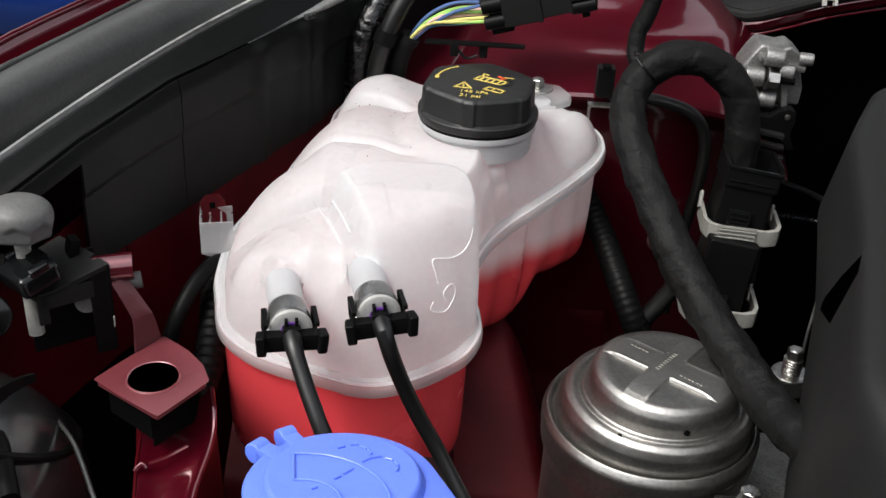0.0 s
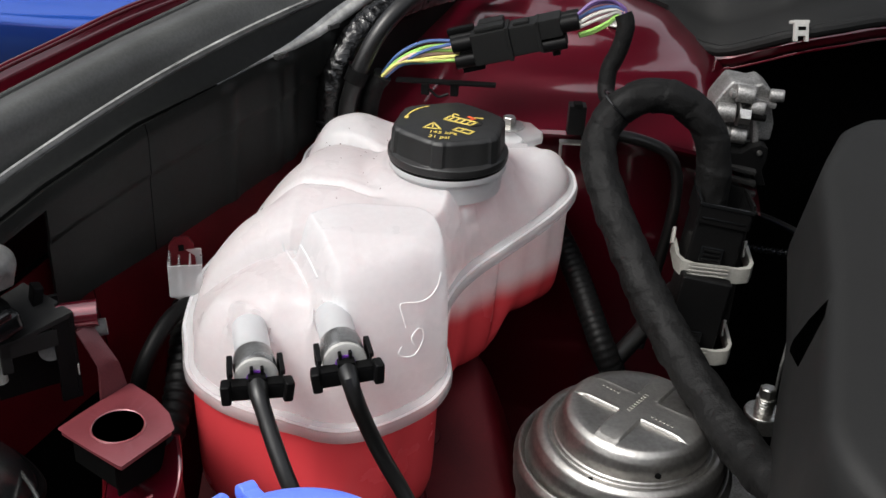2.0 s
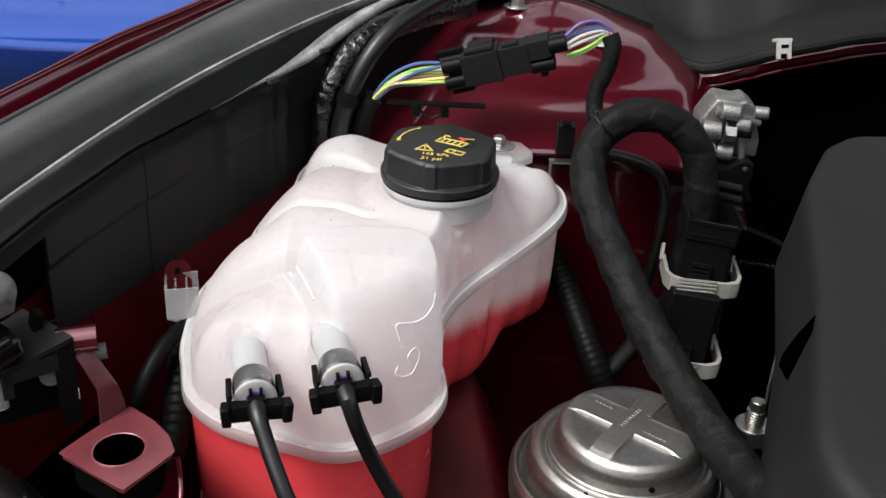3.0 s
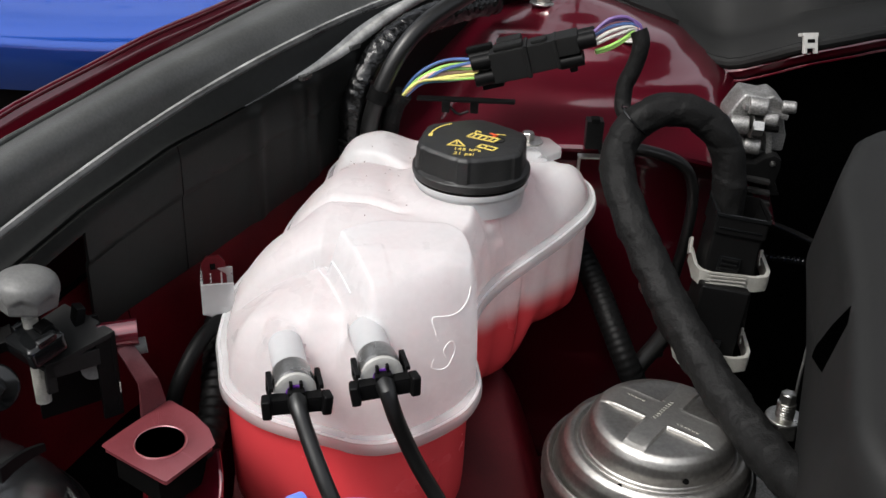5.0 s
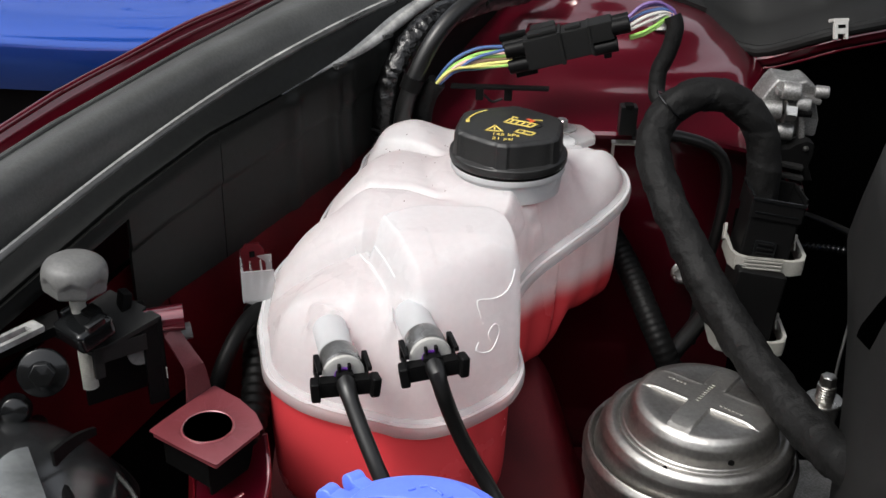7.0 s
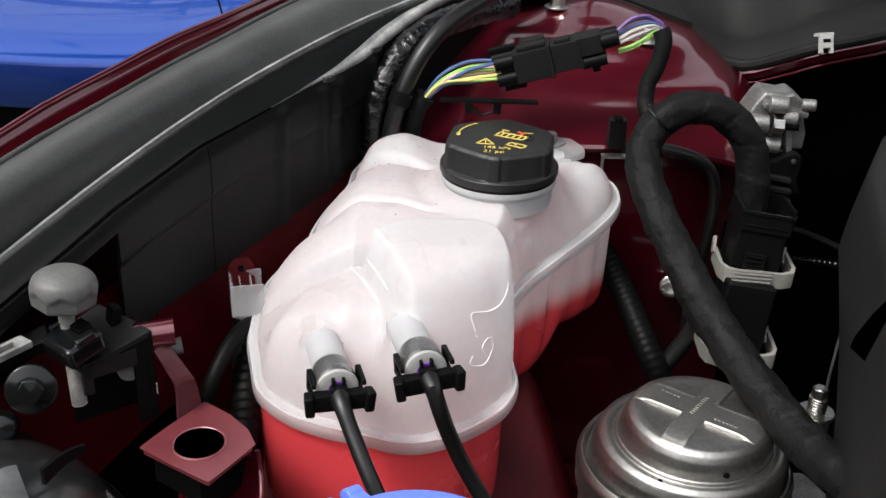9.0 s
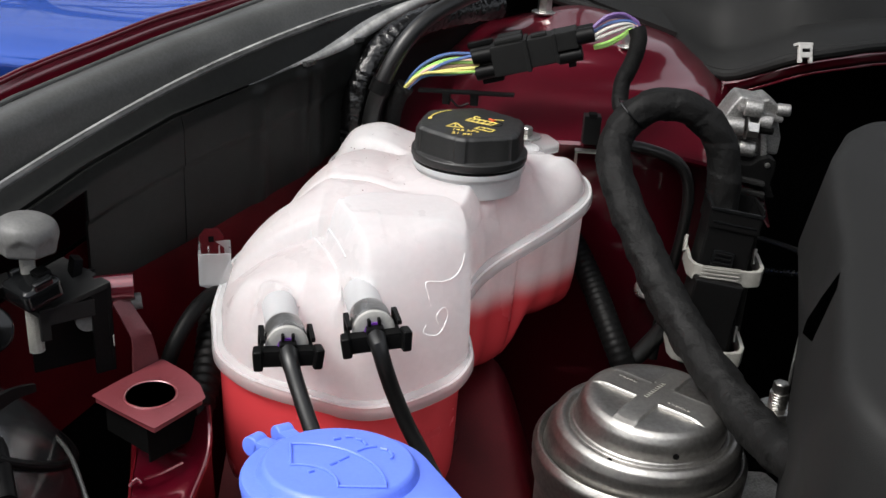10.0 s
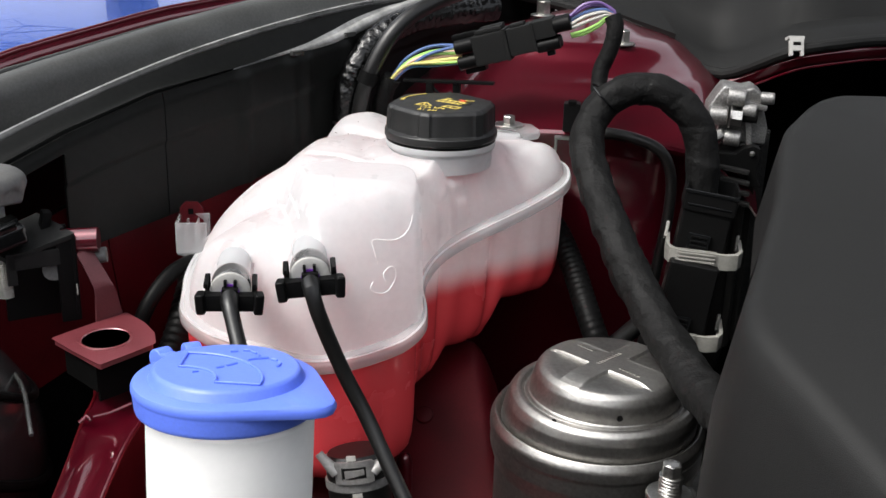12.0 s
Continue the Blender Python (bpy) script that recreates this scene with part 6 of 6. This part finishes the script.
part("screw", tube([(KN.x, KN.y, 0.2680), (-0.1942, 0.3436, 0.2180)], lambda s, a: 0.0036 * (1 + 0.05 * math.sin(2 * math.pi * s / 0.001)), 16, 0.00035), M_LATCH, screw, "pale threaded screw", sharp=70)
cxm = pose(-0.1915, 0.3400, 0.2535, 12, 0, -38)
part("collar", box((0.0225, 0.0200, 0.0110), cxm, 0.0034, seg=4), M_BLACK_GLOSS, screw, "black clip collar")
for sx in (-1, 1):
    part("collar_ear", box((0.0040, 0.0100, 0.0050), cxm @ pose(sx * 0.0095, 0.001, 0.0058, 0, sx * 14, 0), 0.0014), M_BLACK_GLOSS, screw)
part("collar_slot", box((0.0080, 0.0070, 0.0030), cxm @ pose(0.0, 0.006, 0.0056), 0.0008), M_BLACK, screw)

lamp = thing("headlamp", (-0.22, 0.27, 0.10), "black headlamp housing with a glossy rounded rear", "headlamp")


def lamp_shell(u, v):
    a, b = u * math.pi * 2, v * math.pi * 0.55
    r = 0.075 * math.sin(b) * (1 + 0.06 * math.sin(3 * a))
    return Vector((-0.238, 0.272, 0.136)) + pose(0, 0, 0, -25, 28, 0).to_3x3() @ Vector((r * math.cos(a), r * 1.15 * math.sin(a), 0.095 * math.cos(b)))


part("housing", sheet(lamp_shell, 60, 24), M_GLASS_DARK, lamp)
part("rim", tube([lamp_shell(k / 48, 0.62) + Vector((0.001, -0.001, 0.001)) for k in range(49)], 0.0028, 10, 0.004), M_BLACK, lamp)
part("rear_cap", tube([lamp_shell(k / 48, 0.33) + Vector((0.001, -0.001, 0.001)) for k in range(49)], 0.0022, 10, 0.004), M_BLACK, lamp)
part("collar", tube([(-0.2215, 0.339, 0.198), (-0.2120, 0.3190, 0.206), (-0.2045, 0.3029, 0.210), (-0.1926, 0.2838, 0.210), (-0.1845, 0.2723, 0.208), (-0.172, 0.250, 0.200)], 0.0048, 14, 0.004), M_BLACK, lamp, "thick matt collar of the bulb cover")
part("edge_bead", tube([(-0.188, 0.338, 0.174), (-0.1767, 0.3139, 0.190), (-0.1626, 0.297, 0.190), (-0.145, 0.270, 0.183)], 0.0011, 8, 0.004), M_LIP_DARK, lamp, "thin glossy bead on the housing edge")
part("tab", sheet(lambda u, v: Vector((-0.190 + 0.010 * u, 0.280 + 0.024 * u, 0.229 - 0.005 * u + 0.002 * math.sin(u * 3) - 0.008 * v * (1 - 0.5 * u))), 12, 4, 0.0018), M_BLACK, lamp)



def lamp_glint(u, v):
    """A pale patch for the sky's reflection, just outside the housing."""
    a = Vector((-0.2045, 0.2905)).lerp(Vector((-0.1800, 0.2500)), u)
    b = Vector((-0.2130, 0.2690)).lerp(Vector((-0.2150, 0.2300)), u)
    p = a.lerp(b, v)
    return Vector((p.x, p.y, 0.2225 + 0.0035 * math.sin(math.pi * v) + 0.002 * v))


# Added sheet paints the reflection; placed to fit the camera's view.
part("glint_patch", sheet(lamp_glint, 16, 12, 0.0015), M_LAMP_GLINT, lamp, "pale patch standing for the sky's reflection on the lamp")

link = thing("adjuster_link", (-0.22, 0.33, 0.25), "black and zinc linkage with a flanged bolt", "linkage")
rb = Vector((-0.2080, 0.3250, 0.2380))
rd = Vector((0.25, -0.85, 0.35)).normalized()
part("flange", lathe(rounded_profile([(0.0002, 0), (0.0118, 0), (0.0112, 0.0018), (0.006, 0.003), (0.0002, 0.003)], 0.0006), 36, m=frame_along(rb, rb + rd)), M_BLACK_GLOSS, link)
part("bolt_head", lathe(rounded_profile([(0.0002, 0.002), (0.0060, 0.002), (0.0058, 0.0070), (0.0002, 0.0076)], 0.0006), 6, m=frame_along(rb, rb + rd)), M_BLACK_GLOSS, link)
part("lower_bolt", lathe(rounded_profile([(0.0002, 0), (0.0080, 0), (0.0060, 0.006), (0.0002, 0.007)], 0.0008), 24, m=frame_along(rb + Vector((-0.014, -0.004, -0.018)), rb + Vector((-0.014, -0.004, -0.018)) + rd)), M_BLACK_GLOSS, link)
part("bar", box((0.046, 0.012, 0.006), pose(-0.2270, 0.3420, 0.2440, 10, -16, 24), 0.001), M_BLACK, link)
ZA, ZB = Vector((-0.2150, 0.3410, 0.2525)), Vector((-0.2365, 0.3095, 0.2525))
zm = frame_along(ZA, ZB)
# Pale non-metal grey: the zinc's bright reflection is in the colour.
for off in (-0.0034, 0.0034):
    part("zinc_rail", box((0.0026, 0.0034, 0.036), zm @ pose(off, 0, 0.020), 0.0008), M_LIP, link, "bright slotted zinc bar")
part("zinc_end", box((0.0094, 0.0036, 0.006), zm @ pose(0, 0, 0.001), 0.0012), M_LIP, link)

# ---------------------------------------------------------------- hoses beside the tank
solo("inner_hose", tube([(-0.1560, 0.400, 0.13), (-0.1500, 0.398, 0.170), (-0.1450, 0.403, 0.192), (-0.135, 0.425, 0.208), (-0.122, 0.455, 0.205), (-0.11, 0.49, 0.19)], 0.0046, 14, 0.004), M_BLACK, "plain black hose behind the tank", "hose")
solo("corrugated_conduit", tube([(-0.134, 0.452, 0.200), (-0.131, 0.430, 0.188), (-0.1275, 0.404, 0.176), (-0.1275, 0.382, 0.166), (-0.133, 0.352, 0.150), (-0.140, 0.32, 0.128)], ribbed(0.0082, 0.0030, 0.05), 16, 0.0007), M_BLACK,
     "black corrugated conduit beside the tank", "conduit", sharp=70)
lugtab = thing("tank_hook", (-0.141, 0.456, 0.226), "dark red hook that holds the tank's side lug", "hook")
part("tongue", prism([(-0.0070, -0.012), (0.0070, -0.012), (0.0070, 0.003), (0.004, 0.0075), (-0.0035, 0.0078), (-0.0070, 0.004)], -0.0012, 0.0012, 0.0005, m=pose(-0.1360, 0.4560, 0.2325, 80, 0, 22)), M_RED_DULL, lugtab)
part("slot", box((0.0030, 0.0004, 0.0034), pose(-0.1359, 0.4544, 0.2345, -10, 0, 22), 0.0), M_DARK, lugtab)

# harness and pipe at the rear corner
rear = thing("corner_harness", (-0.06, 0.58, 0.3), "black corrugated harness wrapped in shiny tape", "wiring harness")
part("taped_run", tube([(-0.0700, 0.580, 0.262), (-0.0690, 0.581, 0.285), (-0.0628, 0.586, 0.3045), (-0.0510, 0.598, 0.3210), (-0.033, 0.618, 0.3315), (-0.008, 0.645, 0.3355), (0.022, 0.672, 0.3370)],
                       lambda s, a: 0.0088 * (1 + 0.08 * abs(math.sin(math.pi * (s / 0.0062 + a / math.pi + 0.6 * noise.noise(Vector((s * 90, math.cos(a), math.sin(a))))))) ** 3 + 0.09 * noise.noise(Vector((s * 110, math.cos(a) * 1.6 + s * 60, math.sin(a) * 1.6))) + 0.07 * abs(noise.noise(Vector((s * 260, math.cos(a) * 2.5, math.sin(a) * 2.5 + s * 40))))), 24, 0.0012), M_VINYL, rear, sharp=60)
part("conduit", tube([(-0.0700, 0.580, 0.268), (-0.0700, 0.581, 0.250), (-0.068, 0.583, 0.225), (-0.066, 0.585, 0.20)], ribbed(0.0088, 0.003, 0.07), 16, 0.0007), M_RUBBER, rear, sharp=70)
pipe = thing("corner_pipe", (-0.05, 0.575, 0.3), "smooth black rubber pipe with a clip", "pipe")
part("tube", tube([(-0.0620, 0.573, 0.235), (-0.0590, 0.572, 0.262), (-0.0560, 0.571, 0.285), (-0.0480, 0.573, 0.308), (-0.0370, 0.580, 0.328), (-0.0220, 0.595, 0.342), (0.002, 0.622, 0.352), (0.03, 0.66, 0.357)], 0.0055, 18, 0.004), M_RUBBER, pipe)
part("clip", tube([(-0.0530, 0.5715, 0.2950), (-0.0500, 0.5722, 0.3030)], 0.0072, 18, 0.002), M_BLACK, pipe)
solo("cowl_block", box((0.050, 0.022, 0.010), pose(0.030, 0.706, 0.350, 0, 4, -24), 0.003, seg=3), M_BLACK, "black plastic block at the cowl corner", "block")

# lower front: hose with a spring clamp and a red locating pin
clamp = thing("hose_clamp", (-0.014, 0.36, 0.12), "grey steel spring clamp on a thick black hose", "hose clamp")
HC = Vector((-0.0090, 0.3475, 0.1394))
hd2 = Vector((0.15, -0.20, -0.97)).normalized()
hmx = frame_along(HC, HC + hd2, (1, 0, 0))
part("hose", tube([HC - hd2 * 0.0060, HC - hd2 * 0.003, HC + hd2 * 0.004, HC + hd2 * 0.022, HC + hd2 * 0.045, HC + hd2 * 0.09], lambda s, a: 0.0166 * (0.90 + 0.10 * sstep(0, 0.003, s)), 36, 0.002), M_RUBBER, clamp, "thick black rubber hose")
toward = (hmx.inverted().to_3x3() @ Vector((0.0, -0.74, 0.67))).normalized()
fm = hmx @ pose(0, 0, 0, 0, 0, math.degrees(math.atan2(toward.y, toward.x)))


def on_band(a, z, r=0.0176):
    """A point on the clamp's cylinder, a in degrees from the side that faces forward."""
    return fm @ Vector((r * math.cos(radians(a)), r * math.sin(radians(a)), z))


def band_strip(a0, a1, z0, z1, lift=lambda u: 0.0):
    """A bent strip of the clamp from angle a0 to a1, between the heights z0(u) and z1(u)."""
    return sheet(lambda u, v: on_band(a0 + (a1 - a0) * u, z0(u) + (z1(u) - z0(u)) * v, 0.0176 + lift(u)), 40, 3, 0.0013)


part("band", band_strip(24, 336, lambda u: -0.0036, lambda u: 0.0004), M_CLAMP, clamp)
part("band", band_strip(-30, 330, lambda u: 0.0072, lambda u: 0.0114), M_CLAMP, clamp)
part("window_bar", band_strip(-30, 28, lambda u: -0.0052, lambda u: -0.0022), M_CLAMP, clamp)
part("window_bar", band_strip(-30, 28, lambda u: 0.0040, lambda u: 0.0066), M_CLAMP, clamp)
for a0, a1 in ((-34, -22), (18, 30)):
    part("window_post", band_strip(a0, a1, lambda u: -0.0050, lambda u: 0.0064), M_CLAMP, clamp)
part("tongue", band_strip(-18, 12, lambda u: -0.0008, lambda u: 0.0018 + 0.0012 * u, lambda u: 0.0010 * u), M_CLAMP, clamp, "tongue in the window")
for pts in ([(28, 0.0010, 0.0180), (38, -0.0030, 0.0190), (46, -0.0070, 0.0208), (50, -0.0100, 0.0222)], [(-33, 0.0015, 0.0180), (-41, -0.0005, 0.0188), (-47, -0.0026, 0.0204), (-50, -0.0040, 0.0218)]):
    part("ear", tube([on_band(*p) for p in pts], lambda s, a: 0.0030 * (1 - 0.25 * sstep(0.004, 0.012, s)), 14, 0.001, flat=0.55), M_CLAMP, clamp, "flared clamp ear")
part("white_mark", band_strip(-7, 8, lambda u: -0.0082, lambda u: -0.0056, lambda u: -0.0006), M_WHITE, clamp, "white alignment mark")
part("white_mark", band_strip(-12, 4, lambda u: 0.0120, lambda u: 0.0240, lambda u: -0.0006), M_WHITE, clamp, "white alignment mark")
locator = lathe(rounded_profile([(0.0002, 0.03), (0.0056, 0.03), (0.0050, 0.098), (0.0034, 0.1025), (0.0002, 0.1035)], 0.002, 4), 24, (0.0035, 0.4200, 0.0))
solo("locating_pin", locator, M_RED, "dark red rounded locating pin on the bay floor", "pin")

# ---------------------------------------------------------------- parked blue car beyond the fender
car = thing("blue_car", (-0.6, 1.4, -0.62), "glossy blue parked car, its side seen beyond the fender", "car")


def car_side(u, v):
    if v < 0.16:
        q = 1 - v / 0.16
        d, z = -0.018 * q * q, -0.055 * q
    else:
        w = ((v - 0.16) / 0.84) ** 1.6
        d, z = -1.0 * w ** 1.5, 0.15 * w ** 0.75
    s = -2.4 + 2.95 * u
    along, out = Vector((0.95, 0.31, 0)), Vector((0.31, -0.95, 0))
    return Vector((-0.514, 1.074, 0.158)) + along * s + out * (d - 0.05 * s * s) + Vector((0, 0, z - 0.15 * s * sstep(0.5, -0.1, abs(s))))


part("body_side", sheet(car_side, 60, 88, 0.002), M_BLUECAR, car)
# Black sheet put where wheel arch and shade lie below the body.
part("under_dark", sheet(lambda u, v: car_side(0.05 + 0.93 * u, 0.0) + Vector((-0.31, 0.95, 0)) * 0.02 * (1 + v) + Vector((0, 0, 0.006 - 0.34 * v)), 40, 6, 0.004), M_BLACK, car, "black sheet standing for the dark below the car's body")
part("panel_gap", tube([car_side(0.90, 0.24 + 0.5 * k / 16) + Vector((0.0005, -0.001, 0.0003)) for k in range(17)], 0.0012, 6, 0.01), M_DARK, car, "dark panel gap")
for s in (-1.9, 0.1):
    c = Vector((-0.514, 1.074, -0.32)) + Vector((0.95, 0.31, 0)) * s + Vector((-0.31, 0.95, 0)) * 0.30
    wheel = part("wheel", lathe(rounded_profile([(0.02, -0.09), (0.25, -0.09), (0.30, -0.06), (0.30, 0.06), (0.25, 0.09), (0.02, 0.09)], 0.03, 4), 48, m=frame_along(c, c + Vector((0.31, -0.95, 0)))), M_TYRE, car, "black tyre")
    part("rim", lathe([(0.01, 0.07), (0.20, 0.07), (0.21, 0.095), (0.01, 0.085)], 40, m=frame_along(c, c + Vector((0.31, -0.95, 0)))), M_ZINC, wheel)


# ---------------------------------------------------------------- bare tree over the blue car, mirrored in its paint
tree = thing("bare_tree", (-2.6, 5.0, -0.62), "leafless tree with dark bark beyond the blue car", "tree")
rng = random.Random(5)
trunk_bm, limb_bm, twig_bm = bmesh.new(), bmesh.new(), bmesh.new()


def grow(p, d, length, r, level):
    pts = [p.copy()]
    for i in range(4):
        d = (d + Vector((rng.uniform(-1, 1), rng.uniform(-1, 1), rng.uniform(-0.3, 0.6))) * 0.22).normalized()
        pts.append(pts[-1] + d * length / 4)
    tube(pts, lambda s, a: r * (1 - 0.55 * min(1, s / length)), 8 if level < 2 else 5, length / 8, (trunk_bm, limb_bm, twig_bm)[min(level, 2)])
    if level == 5:
        return
    for i in range(4 if level < 4 else 3):
        k = rng.choice((2, 3, 4)) if level else rng.choice((3, 4))
        side = Vector((rng.uniform(-1, 1), rng.uniform(-1, 1), rng.uniform(-0.25, 0.7)))
        grow(pts[k], (d * 0.55 + side.normalized() * 0.85).normalized(), length * rng.uniform(0.55, 0.75), r * 0.52, level + 1)


grow(Vector((-2.6, 5.0, -0.65)), Vector((0.16, -0.16, 1)), 4.2, 0.17, 0)
part("trunk", trunk_bm, M_BARK, tree)
part("limbs", limb_bm, M_BARK, tree)
part("twigs", twig_bm, M_BARK, tree, "fine bare twigs")
